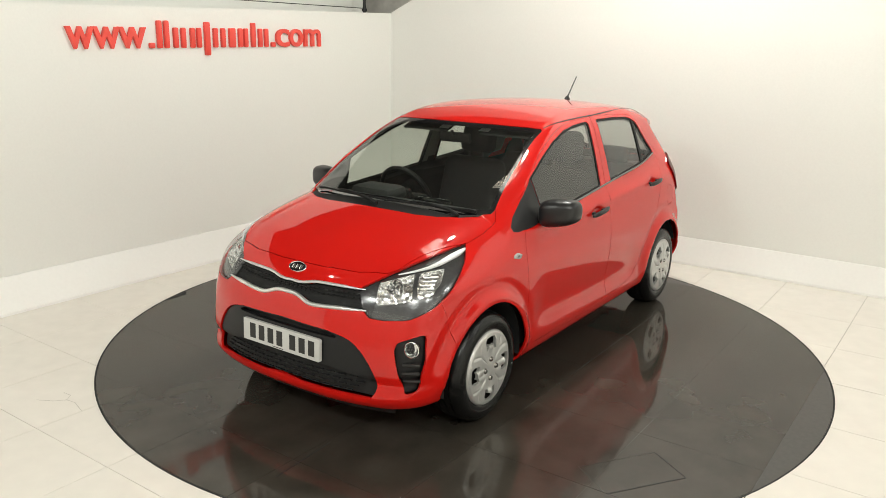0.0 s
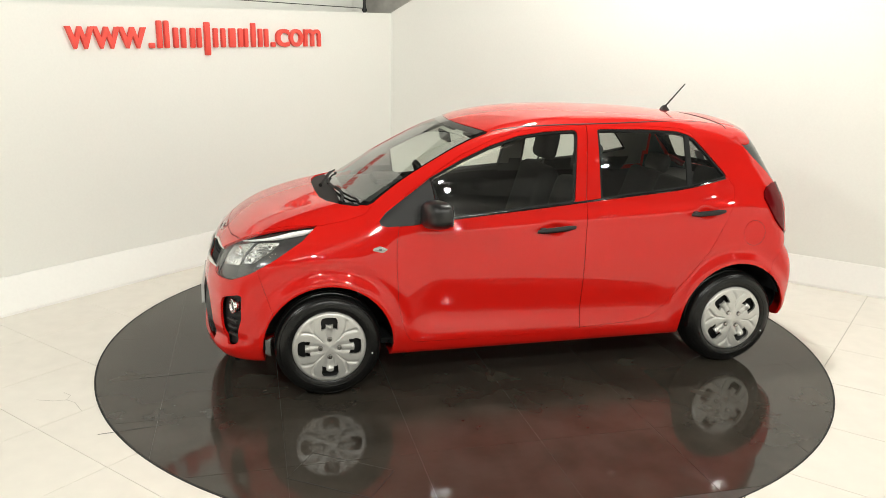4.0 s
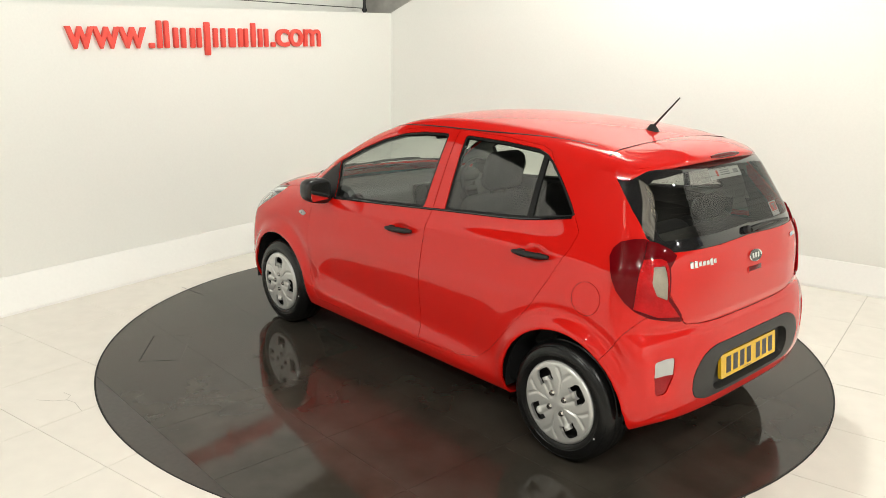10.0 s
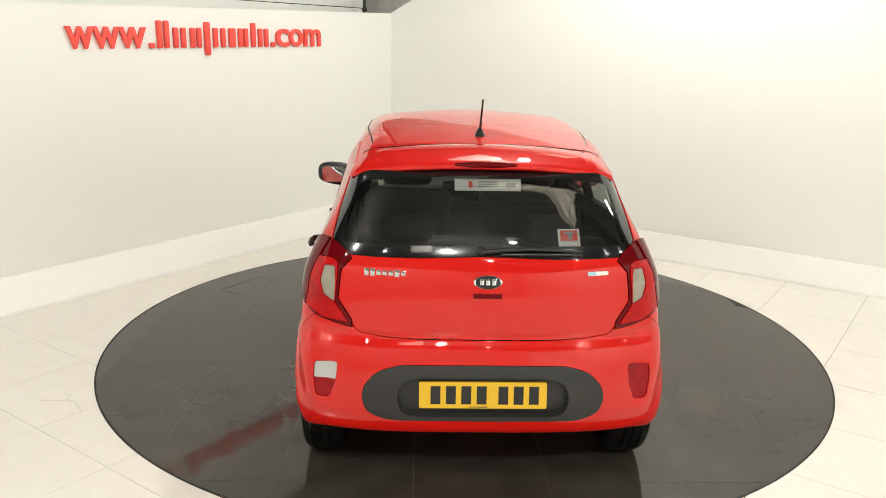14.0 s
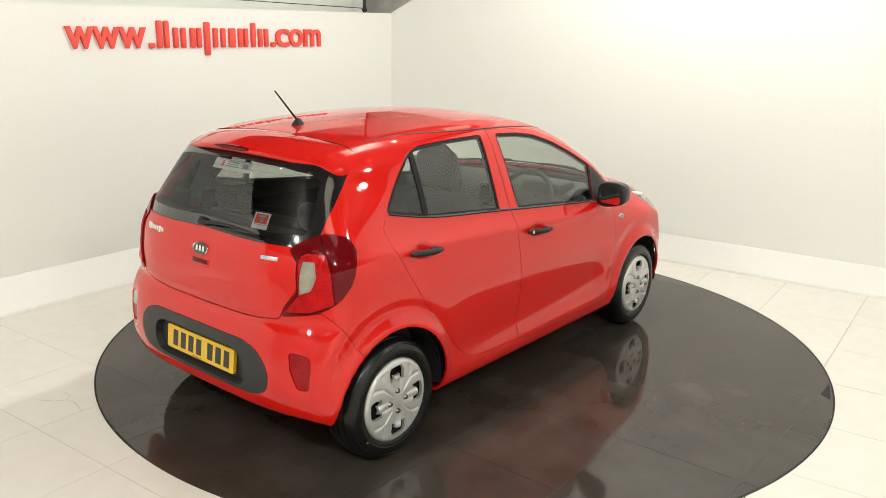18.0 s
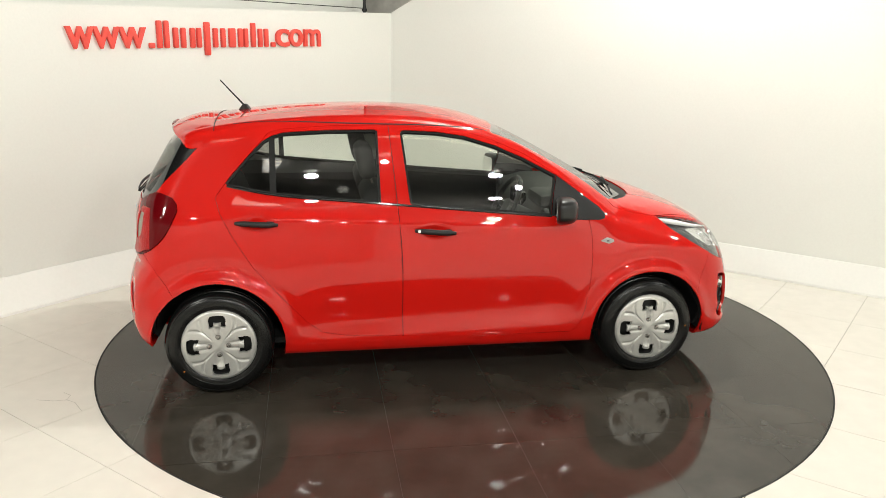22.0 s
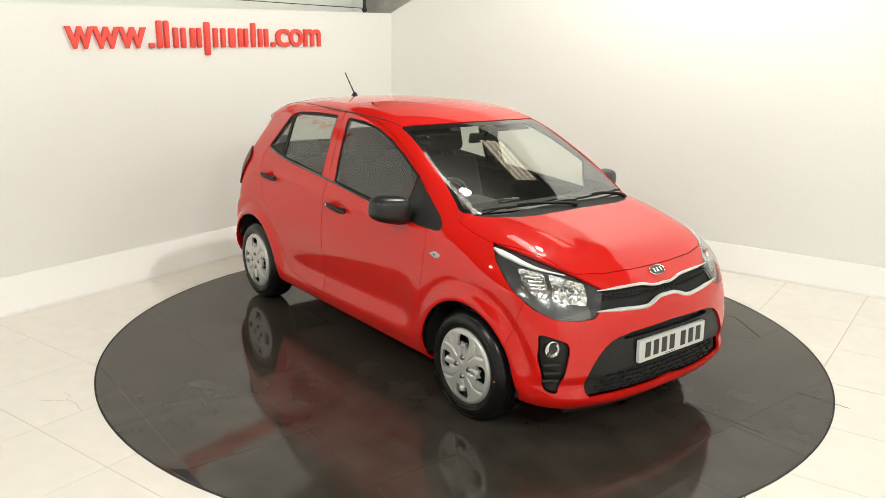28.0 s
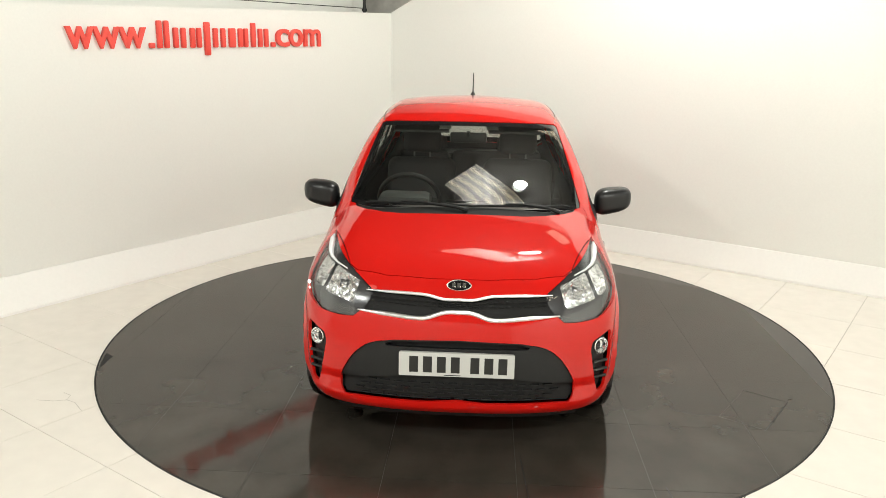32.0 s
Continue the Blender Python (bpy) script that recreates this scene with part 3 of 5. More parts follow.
carve("intake_mesh", [(-0.6, 0.398), (0.0, 0.398), (0.276, 0.388), (0.60, 0.345), (0.60, 0.1), (-0.6, 0.1)], "front", "intake", ahead)
carve("fog_pocket", rounded([(0.712, 0.580), (0.620, 0.545), (0.612, 0.51), (0.635, 0.38), (0.655, 0.295), (0.692, 0.305), (0.716, 0.45)], 0.02, 3), "front", test=lambda c: c.x > 1.45)
carve("front_bumper", [(1.475, 0.58), (1.555, 0.705), (1.60, 0.85), (2.0, 0.85), (2.0, 0.0), (1.475, 0.0)], "side", "body lamp_zone", ahead)

# rear end
carve("tail_zone", [(-1.55, 1.085), (-1.50, 1.083), (-1.449, 1.078), (-1.403, 1.062), (-1.380, 1.033), (-1.376, 1.0), (-1.388, 0.972), (-1.415, 0.917), (-1.443, 0.871), (-1.484, 0.827), (-1.521, 0.797), (-1.561, 0.773), (-1.64, 0.738), (-1.75, 0.725), (-1.75, 1.085)], "side", test=behind)
carve("tail_lamp", [(0.577, 0.97), (0.534, 1.017), (0.556, 1.045), (0.598, 1.070), (0.644, 1.085), (0.9, 1.085), (0.9, 0.97)], "rear", "tail_zone", behind)
carve("tail_lamp", [(0.589, 0.855), (0.577, 0.97), (0.9, 0.97), (0.9, 0.855)], "rear", "tail_zone", behind)
carve("tail_lamp", [(0.528, 0.70), (0.534, 0.773), (0.589, 0.855), (0.9, 0.855), (0.9, 0.70)], "rear", "tail_zone", behind)
carve("tail_outer", [(-1.30, 1.2), (-1.30, 0.7), (-1.550, 0.7), (-1.543, 0.82), (-1.523, 0.94), (-1.508, 1.01), (-1.50, 1.2)], "side", "tail_lamp", behind)
carve("tail_bright", [(0.600, 0.838), (0.587, 0.97), (0.590, 0.998), (0.610, 1.010), (0.72, 1.002), (0.73, 0.93), (0.73, 0.838)], "rear", "tail_lamp", behind)
carve("tail_bright", [(0.545, 0.762), (0.600, 0.838), (0.73, 0.838), (0.725, 0.805), (0.65, 0.770)], "rear", "tail_lamp", behind)
carve("tail_clear", rounded([(0.645, 0.978), (0.600, 0.979), (0.598, 0.91), (0.602, 0.840), (0.648, 0.862), (0.662, 0.915)], 0.008, 3), "rear", "tail_bright", behind)
REAR_SCREEN = [(-0.1, 1.385), (0.35, 1.37), (0.50, 1.35), (0.565, 1.31), (0.602, 1.183), (0.622, 1.085), (0.592, 1.035), (0.55, 1.024), (0.26, 1.033), (-0.1, 1.036)]
carve("rear_screen", REAR_SCREEN, "rear", "body tail_zone", behind)
carve("rear_pane", REAR_SCREEN, "rear", "rear_screen", behind, 0.045)
carve("tailgate", [(-0.1, 0.700), (0.277, 0.703), (0.393, 0.708), (0.50, 0.722), (0.518, 0.735), (0.61, 0.90), (0.61, 1.06), (-0.1, 1.06)], "rear", "body tail_zone", behind)
carve("rear_insert", rounded([(-0.6, 0.609), (0.344, 0.604), (0.430, 0.574), (0.475, 0.528), (0.495, 0.471), (0.475, 0.400), (0.392, 0.365), (-0.6, 0.362)], [0, 0.05, 0.04, 0.04, 0.04, 0.05, 0.05, 0], 3), "rear", test=behind)
carve("plate_recess", rounded([(-0.6, 0.556), (0.28, 0.556), (0.335, 0.525), (0.352, 0.455), (0.33, 0.398), (0.28, 0.384), (-0.6, 0.384)], [0, 0.03, 0.03, 0.03, 0.03, 0.03, 0], 3), "rear", "rear_insert", behind)
carve("reflector", rounded([(0.688, 0.590), (0.592, 0.600), (0.602, 0.52), (0.631, 0.444), (0.684, 0.448), (0.693, 0.53)], 0.015, 3), "rear", test=behind)
carve("reverse_lamp", [(0.5, 0.528), (0.9, 0.52), (0.9, 0.7), (0.5, 0.7)], "rear", "reflector", behind)
carve("rear_bumper", [(-1.385, 0.56), (-1.50, 0.70), (-1.545, 0.77), (-1.9, 0.77), (-1.9, 0.0), (-1.385, 0.0)], "side", "body tail_zone", behind)

SKIN = {}


def collect():
    """Splits the skin into its named pieces, as points and faces."""
    skin.verts.ensure_lookup_table()
    skin.verts.index_update()
    pts = np.array([v.co[:] for v in skin.verts])
    for f in skin.faces:
        name = REGION_NAMES[f[REGION]]
        name = {"lamp_zone": "front_bumper", "tail_zone": "body"}.get(name, name)
        SKIN.setdefault(name, []).append([v.index for v in f.verts])
    return pts


SKIN_POINTS = collect()
SKIN_NORMALS = field_normals(SKIN_POINTS)
skin.free()


def panel(name, pieces, mat, parent, side=0, right_only="", keep=None, push=0.0, flange=0.0, gap=0.0, label="", true_normals=True):
    """A part from pieces of the skin. side: 0 both halves as one, 1 left, -1 right. push: how far in it lies; flange: depth of its turned-in edge; gap: how much it is trimmed."""
    faces = [f for n in pieces.split() for f in SKIN.get(n, [])]
    spare = {tuple(f) for n in right_only.split() for f in SKIN.get(n, [])}
    faces += [list(f) for f in spare]
    if keep:
        faces = [f for f in faces if keep(SKIN_POINTS[f].mean(0))]
    left_out = [tuple(f) in spare for f in faces]
    used = sorted({i for f in faces for i in f})
    back = {i: k for k, i in enumerate(used)}
    p, n = SKIN_POINTS[used].copy(), SKIN_NORMALS[used].copy()
    faces = [[back[i] for i in f] for f in faces]
    if not true_normals:
        n = n.copy()
    edges = {}
    for f in faces:
        for a, b in zip(f, f[1:] + f[:1]):
            edges[(a, b)] = edges.get((a, b), 0) + 1
    rim = [(a, b) for a, b in edges if (b, a) not in edges]
    if side == 0:
        rim = [(a, b) for a, b in rim if abs(p[a][1]) > 1e-5 or abs(p[b][1]) > 1e-5]
    if gap:
        move, count = np.zeros_like(p), np.zeros(len(p))
        for a, b in rim:
            inward = np.cross((n[a] + n[b]) / 2, p[b] - p[a])
            inward /= max(np.linalg.norm(inward), 1e-9)
            for k in (a, b):
                move[k] += inward
                count[k] += 1
        some = count > 0
        length = np.linalg.norm(move[some], axis=1, keepdims=True)
        move[some] = move[some] / np.maximum(length, 1e-9)
        if side == 0:
            move[np.abs(p[:, 1]) < 1e-5, 1] = 0
        p = p + move * gap
    p = p - n * push
    if flange:
        extra = {}
        for a, b in rim:
            for k in (a, b):
                if k not in extra:
                    extra[k] = len(p) + len(extra)
        q = np.array([p[k] - n[k] * flange for k in extra])
        body_faces = len(faces)
        p = np.vstack([p, q]) if len(extra) else p
        n = np.vstack([n, np.array([n[k] for k in extra])]) if len(extra) else n
        faces = faces + [[b, a, extra[a], extra[b]] for a, b in rim]
    else:
        body_faces = len(faces)
    halves = {0: (1, -1), 1: (1,), -1: (-1,)}[side]
    vs, fs, smooth_from = [], [], []
    for s in halves:
        base = len(vs) and sum(len(v) for v in vs)
        vs.append(p * (1, s, 1))
        for k, f in enumerate(faces):
            if s == 1 and k < len(left_out) and left_out[k]:
                continue
            fs.append([base + i for i in (f if s == 1 else f[::-1])])
            smooth_from.append(k < body_faces)
    vs = np.vstack(vs)
    ns = np.vstack([n * (1, s, 1) for s in halves])
    me = bpy.data.meshes.new(name)
    me.from_pydata(vs.tolist(), [], fs)
    me.materials.append(mat)
    me.polygons.foreach_set("use_smooth", smooth_from)
    loops = []
    for poly, f in zip(me.polygons, fs):
        for i in f:
            loops.append(tuple(ns[i]) if smooth_from[poly.index] else tuple(poly.normal))
    if true_normals:
        me.normals_split_custom_set(loops)
    ob = new(name, me)
    ob.parent = parent
    if label:
        ob["label"] = label
    return ob


def skin_x(y, z, end=1):
    """The skin's x at the nose (end 1) or the tail (end -1)."""
    lo, hi = 0.6 * end, 2.2 * end
    for _ in range(22):
        mid = (lo + hi) / 2
        if body_field(np.array([[mid, y, z]]))[0] > 0:
            hi = mid
        else:
            lo = mid
    return lo


def skin_y(x, z):
    lo, hi = 0.2, 1.2
    for _ in range(22):
        mid = (lo + hi) / 2
        if body_field(np.array([[x, mid, z]]))[0] > 0:
            hi = mid
        else:
            lo = mid
    return lo


def skin_z(x, y):
    lo, hi = 0.6, 1.8
    for _ in range(22):
        mid = (lo + hi) / 2
        if body_field(np.array([[x, y, mid]]))[0] > 0:
            hi = mid
        else:
            lo = mid
    return lo


def skin_normal(x, y, z):
    return Vector(field_normals(np.array([[x, y, z]]))[0])


# ---- the turntable and the car as things ----
turntable = empty("turntable", "round dark grey turntable flush with the tiled floor", "turntable")
car = empty("car", "small glossy red five-door hatchback on a turntable", "car")
car.location = (0, 0, 0)


def on_car(ob):
    """Moves a part from the car's own middle to the axis it turns about."""
    ob.location = Vector(ob.location) + CAR_AT
    return ob


def cpart(name, bm, mat, parent=None, label="", smooth=35):
    """A part in the car's space, under the car or under one of its parts."""
    ob = part(name, bm, mat, parent or car, label, smooth)
    return on_car(ob) if parent is None else ob


def facing(p, n, up=(0, 0, 1)):
    """A pose at p whose z points along n and whose y points up."""
    n = Vector(n).normalized()
    x = Vector(up).cross(n).normalized()
    y = n.cross(x)
    m = Matrix((x, y, n)).transposed().to_4x4()
    m.translation = Vector(p)
    return m


# ---- painted panels, glass and lamps ----
def build_panels():
    edge = dict(flange=0.014, gap=0.0021)
    thin = dict(flange=0.006, gap=0.0021)
    on_car(panel("body", "body", M_RED, car, flange=0.012, right_only="fuel_flap"))
    on_car(panel("bonnet", "bonnet", M_RED, car, **edge))
    bumper = on_car(panel("front_bumper", "front_bumper", M_RED, car, **edge))
    back = on_car(panel("rear_bumper", "rear_bumper", M_RED, car, **edge))
    gate = on_car(panel("tailgate", "tailgate", M_RED, car, **thin))
    panel("gate_trim", "tailgate", M_LINER, gate, push=0.0085, keep=lambda c: c[2] > 0.86, label="black inner tailgate trim")
    front = on_car(panel("windscreen", "front_pane", M_GLASS, car, push=0.004, label="clear raked windscreen"))
    panel("windscreen_border", "windscreen", M_GLOSS_BLACK, front, push=0.004, label="black printed border")
    screen = on_car(panel("rear_screen", "rear_pane", M_GLASS_DARK, car, push=0.004, label="dark tinted rear screen"))
    panel("screen_border", "rear_screen", M_GLOSS_BLACK, screen, push=0.004, label="black printed border")
    on_car(panel("cowl_panel", "cowl", M_SEAL, car, push=0.008, label="black plastic scuttle panel below the windscreen"))
    grille = on_car(panel("grille", "grille", M_LINER, car, push=0.022, label="black upper grille"))
    intake = panel("intake_panel", "intake", M_BLACK, bumper, push=0.010, flange=0.03, label="dark grey lower intake surround")
    panel("intake_slot", "intake_slot", M_LINER, bumper, push=0.045)
    mesh = panel("intake_mesh", "intake_mesh", M_LINER, bumper, push=0.03, label="black lower intake mesh")
    panel("plate_surround", "rear_insert", M_GREY_PLASTIC, back, push=-0.002, flange=0.045, label="dark grey plastic insert round the number plate")
    panel("plate_recess", "plate_recess", M_GREY_PLASTIC, back, push=0.036)
    doors = {}
    for s in (1, -1):
        f = doors[("f", s)] = on_car(panel("front_door", "door_f", M_RED, car, s, **thin))
        r = doors[("r", s)] = on_car(panel("rear_door", "door_r", M_RED, car, s, **thin))
        panel("window_seal", "window_f", M_SEAL, f, s, push=0.003, flange=0.022, label="black window seal")
        panel("window_seal", "window_r", M_SEAL, r, s, push=0.003, flange=0.022, label="black window seal")
        panel("window_divider", "divider", M_SEAL, r, s, push=0.002, flange=0.012)
        panel("front_window", "glass_f", M_GLASS_SIDE, f, s, push=0.007)
        panel("rear_window", "glass_r", M_GLASS_SIDE, r, s, push=0.007)
        panel("quarter_window", "glass_q", M_GLASS_DARK, r, s, push=0.007)
        panel("door_trim", "door_f sail", M_TRIM_GREY, f, s, push=0.0175, keep=lambda c: 0.60 < c[2] < 1.02, label="dark grey inner door trim")
        panel("door_trim", "door_r", M_TRIM_GREY, r, s, push=0.0175, keep=lambda c: 0.60 < c[2] < 1.07, label="dark grey inner door trim")
        panel("mirror_sail", "sail", M_BLACK, f, s, push=0.001, flange=0.012, label="black mirror triangle")
        tail = on_car(panel("tail_lamp", "tail_lamp", M_TAIL_DEEP, car, s, push=-0.005, flange=0.025, gap=0.0015, label="bright red wrap-round tail lamp"))
        panel("side_lens", "tail_outer", M_TAIL_DEEP, tail, s, push=-0.012, flange=0.025, gap=0.0015, label="deep red side lens")
        panel("bright_lens", "tail_bright", M_TAIL, tail, s, push=-0.010, flange=0.012, gap=0.001, label="bright red lens")
        panel("clear_lens", "tail_clear", M_TAIL_CLEAR, tail, s, push=-0.005, flange=0.012, label="clear and amber lens")
        panel("bumper_reflector", "reflector" if s == 1 else "reflector reverse_lamp", M_TAIL_MID, back, s, push=0.004, label="red bumper lamp")
        panel("bumper_lamp_bezel", "reflector reverse_lamp", M_LINER, back, s, push=0.02)
    panel("reverse_lamp", "reverse_lamp", M_CLEAR_WHITE, back, 1, push=0.004, label="clear reversing lamp")
    on_car(panel("fuel_flap", "fuel_flap", M_RED, car, 1, **edge))
    solid = "body bonnet front_bumper rear_bumper tailgate door_f door_r cowl grille intake intake_slot intake_mesh rear_insert plate_recess tail_lamp tail_outer tail_clear tail_bright fog_pocket reflector reverse_lamp headlight lamp_inner lamp_main lamp_turn fuel_flap sail"
    on_car(panel("inner_lining", solid, M_LINER, car, push=0.06, keep=lambda c: c[2] < 1.0 or c[0] < -1.3))
    on_car(panel("headlining", solid, M_HEADLINER, car, push=0.0165, keep=lambda c: c[2] >= 1.0 and c[0] >= -1.3, label="grey headlining and pillar trim"))
    return bumper, back, gate, grille, mesh, doors, screen


BUMPER, REAR_BUMPER, TAILGATE, GRILLE, MESH, DOORS, SCREEN = build_panels()


# ---- headlights and fog lamps ----
def build_front_lamps():
    for s in (1, -1):
        lens = on_car(panel("headlight", "headlight lamp_inner lamp_main lamp_turn", M_LENS, car, s, push=0.0005, flange=0.006, label="clear swept-back headlight"))
        panel("housing", "headlight", M_LAMP_GREY, lens, s, push=0.020, label="dark grey lamp housing")
        panel("bezel", "lamp_inner", M_GLOSS_GREY, lens, s, push=0.016, label="gloss dark grey bezel")
        panel("reflector_panel", "lamp_main", M_FACET, lens, s, push=0.050, flange=-0.032, label="faceted chrome reflector")
        turn = panel("indicator_panel", "lamp_turn", M_FACET, lens, s, push=0.036, flange=-0.018, label="faceted chrome indicator reflector")
        y, z, r, depth = 0.545, 0.768, 0.036, 0.04
        x = skin_x(y, z) - 0.024
        m = facing((x, y * s, z), (1.0, 0.45 * s, 0.12))
        bm = bmesh.new()
        lathe(bm, [(r, 0.0), (r * 1.03, -0.004), (r * 0.96, -0.002), (r * 0.93, -depth * 0.25), (r * 0.75, -depth * 0.6), (r * 0.35, -depth * 0.95), (0, -depth)], 32, m)
        bowl = cpart("reflector_bowl", bm, M_FACET, lens, "chrome reflector bowl")
        bm = bmesh.new()
        lathe(bm, [(0, -depth * 0.3), (r * 0.15, -depth * 0.35), (r * 0.18, -depth * 0.7), (r * 0.22, -depth * 0.92)], 20, m)
        cpart("bulb_shield", bm, M_STEEL, bowl)
        for k in range(4):
            bm = bmesh.new()
            z = 0.768 + 0.014 * k
            pts = [Vector((skin_x(y, z) - 0.026, y * s, z)) for y in np.linspace(0.640 - 0.004 * k, 0.684 - 0.004 * k, 5)]
            tube(bm, pts, 0.0035, 6)
            cpart("rib", bm, M_CHROME, turn)
        # pale light guide along the upper edge
        bm = bmesh.new()
        pts = [Vector((x, (skin_y(x, z) - 0.013) * s, z)) for x, z in ((1.617, 0.822), (1.559, 0.836), (1.500, 0.847), (1.44, 0.858), (1.38, 0.871), (1.31, 0.884), (1.262, 0.895))]
        tube(bm, pts, [0.003, 0.005, 0.008, 0.012, 0.0145, 0.014, 0.006], 10)
        cpart("light_guide", bm, M_GUIDE, lens, "pale light guide strip")
        # fog lamp in its black pocket
        pocket = on_car(panel("fog_pocket", "fog_pocket", M_BLACK, car, s, push=0.03, label="black plastic fog lamp pocket"))
        y, z = 0.664, 0.508
        x = skin_x(y, z) - 0.023
        m = facing((x, y * s, z), (1.0, 0.42 * s, 0.0)) @ Matrix.Diagonal((0.95, 1.1, 1, 1))
        bm = bmesh.new()
        lathe(bm, [(0.036, -0.03), (0.037, 0.004), (0.033, 0.006), (0.028, -0.004), (0.02, -0.018), (0.0, -0.022)], 28, m)
        fog = cpart("fog_lamp", bm, M_FACET, pocket, "small chrome fog lamp")
        bm = bmesh.new()
        lathe(bm, [(0.034, 0.0), (0.028, 0.008), (0.0, 0.012)], 28, m)
        cpart("lens", bm, M_LENS, fog)
        for k, zz in enumerate((0.435, 0.395, 0.355)):
            bm = bmesh.new()
            y = 0.668
            x = skin_x(y, zz) - 0.016
            box(bm, (-0.04, -0.006, -0.012), (0.04, 0.006, 0.0), 0.002, facing((x, y * s, zz), (1.0, 0.6 * s, 0.0)))
            cpart("pocket_slat", bm, M_GREY_PLASTIC, pocket)
    for s in (1, -1):
        x, z = 0.925, 0.803
        y = skin_y(x, z)
        m = facing((x, y * s, z), (0.05, s, 0.05)) @ Matrix.Diagonal((1.15, 1.3, 1, 1))
        bm = bmesh.new()
        prism(bm, rounded([(-0.036, 0.0), (-0.012 * s - 0.0, -0.014), (0.036, -0.004), (0.03, 0.006), (0.0, 0.014)], 0.006, 3), -0.004, 0.007, m @ Matrix.Diagonal((-s, 1, 1, 1)) if s == 1 else m, 0.003)
        bmesh.ops.recalc_face_normals(bm, faces=bm.faces)
        rep = cpart("side_repeater", bm, M_CLEAR_WHITE, None, "small clear side indicator")
        bm = bmesh.new()
        box(bm, (-0.006, -0.004, 0.0065), (0.008, 0.004, 0.0085), 0.001, m)
        cpart("bulb", bm, M_STEEL, rep)


build_front_lamps()


# ---- trim on the nose ----
def build_nose():
    top = spline([0.0, 0.06, 0.10, 0.14, 0.18, 0.29, 0.42], [0.737, 0.736, 0.742, 0.750, 0.753, 0.755, 0.756])
    low = spline([0.0, 0.06, 0.10, 0.14, 0.18, 0.29, 0.455], [0.686, 0.684, 0.673, 0.660, 0.657, 0.664, 0.672])
    for name, line, reach, r0 in (("upper_chrome_strip", top, 0.425, 0.0075), ("lower_chrome_strip", low, 0.46, 0.0105)):
        ys = np.linspace(-reach, reach, 61)
        bm = bmesh.new()
        pts = [Vector((skin_x(abs(y), float(line(abs(y)))) - 0.001, y, float(line(abs(y))))) for y in ys]
        tube(bm, pts, [r0 * min(1.0, 0.3 + 6 * (reach - abs(y))) for y in ys], 10)
        cpart(name, bm, M_SATIN, GRILLE, "satin chrome grille strip")
    # fine upright ribs of the grille
    for k in range(-14, 15):
        y = k * 0.028
        z0, z1 = float(low(abs(y))) + 0.012, float(top(abs(y))) - 0.012
        if z1 - z0 < 0.01:
            continue
        x = skin_x(abs(y), (z0 + z1) / 2) - 0.020
        for j in range(3):
            z = z0 + (z1 - z0) * (j + 0.5) / 3
            bm = bmesh.new()
            box(bm, (x - 0.006, y - 0.010, z - 0.003), (x + 0.006, y + 0.010, z + 0.003), 0.002)
            cpart("grille_rib", bm, M_LINER, GRILLE)
    # dashes of the lower mesh
    bm = bmesh.new()
    box(bm, (-0.008, -0.022, -0.003), (0.006, 0.022, 0.003), 0.002)
    me = bpy.data.meshes.new("slat")
    bm.to_mesh(me)
    bm.free()
    me.materials.append(M_BLACK)
    for row in range(5):
        z = 0.283 + row * 0.024
        reach = 0.50 - 0.02 * abs(row - 1.5)
        n = int(reach / 0.062)
        for k in range(-n - 1, n + 1):
            y = (k + (0.5 if row % 2 else 0.0)) * 0.062 + 0.015
            if abs(y) > reach - 0.03 or z > 0.375 - 0.10 * max(0, abs(y) - 0.25):
                continue
            ob = new("slat", me)
            ob.parent = MESH
            nrm = skin_normal(skin_x(abs(y), z), y, z)
            ob.matrix_basis = Matrix.Translation((skin_x(abs(y), z) - 0.024, y, z)) @ pose(0, 0, 0, 0, 0, math.degrees(math.atan2(nrm.y, nrm.x)))
    # dark apron below
    bm = bmesh.new()
    pts = [Vector((skin_x(abs(y), 0.225) - 0.09, y, 0.180)) for y in np.linspace(-0.56, 0.56, 31)]
    tube(bm, pts, 0.022, 8)
    cpart("lower_apron", bm, M_LINER, BUMPER, "black lower apron")


build_nose()


def plate(at, n, mat, parent, label):
    """A number plate with plain bars for its characters."""
    m = facing(at, n)
    bm = bmesh.new()
    prism(bm, rounded([(-0.26, -0.0555), (0.26, -0.0555), (0.26, 0.0555), (-0.26, 0.0555)], 0.008, 3), -0.012, 0.004, m)
    bmesh.ops.recalc_face_normals(bm, faces=bm.faces)
    ob = cpart("number_plate", bm, mat, None, label)
    widths = [0.040] * 7
    x = -0.213
    for k, w in enumerate(widths):
        bm = bmesh.new()
        box(bm, (x, -0.038, 0.003), (x + w, 0.038, 0.0048), 0.0, m)
        cpart("bar", bm, M_INK, ob)
        x += w + (0.0225 if k != 3 else 0.048)
    bm = bmesh.new()
    box(bm, (-0.055, -0.051, 0.003), (0.02, -0.0475, 0.0046), 0.0, m)
    cpart("small_bar", bm, M_INK, ob)
    return ob


plate((1.862, 0, 0.457), (1, 0, 0.03), M_PLATE_WHITE, car, "white front number plate with black bars")
plate((-1.690, 0, 0.475), (-1, 0, 0.11), M_PLATE_YELLOW, car, "yellow rear number plate with black bars")
bm = bmesh.new()
box(bm, (1.80, -0.25, 0.405), (1.85, 0.25, 0.51), 0.01)
cpart("plate_bracket", bm, M_GREY_PLASTIC, BUMPER)


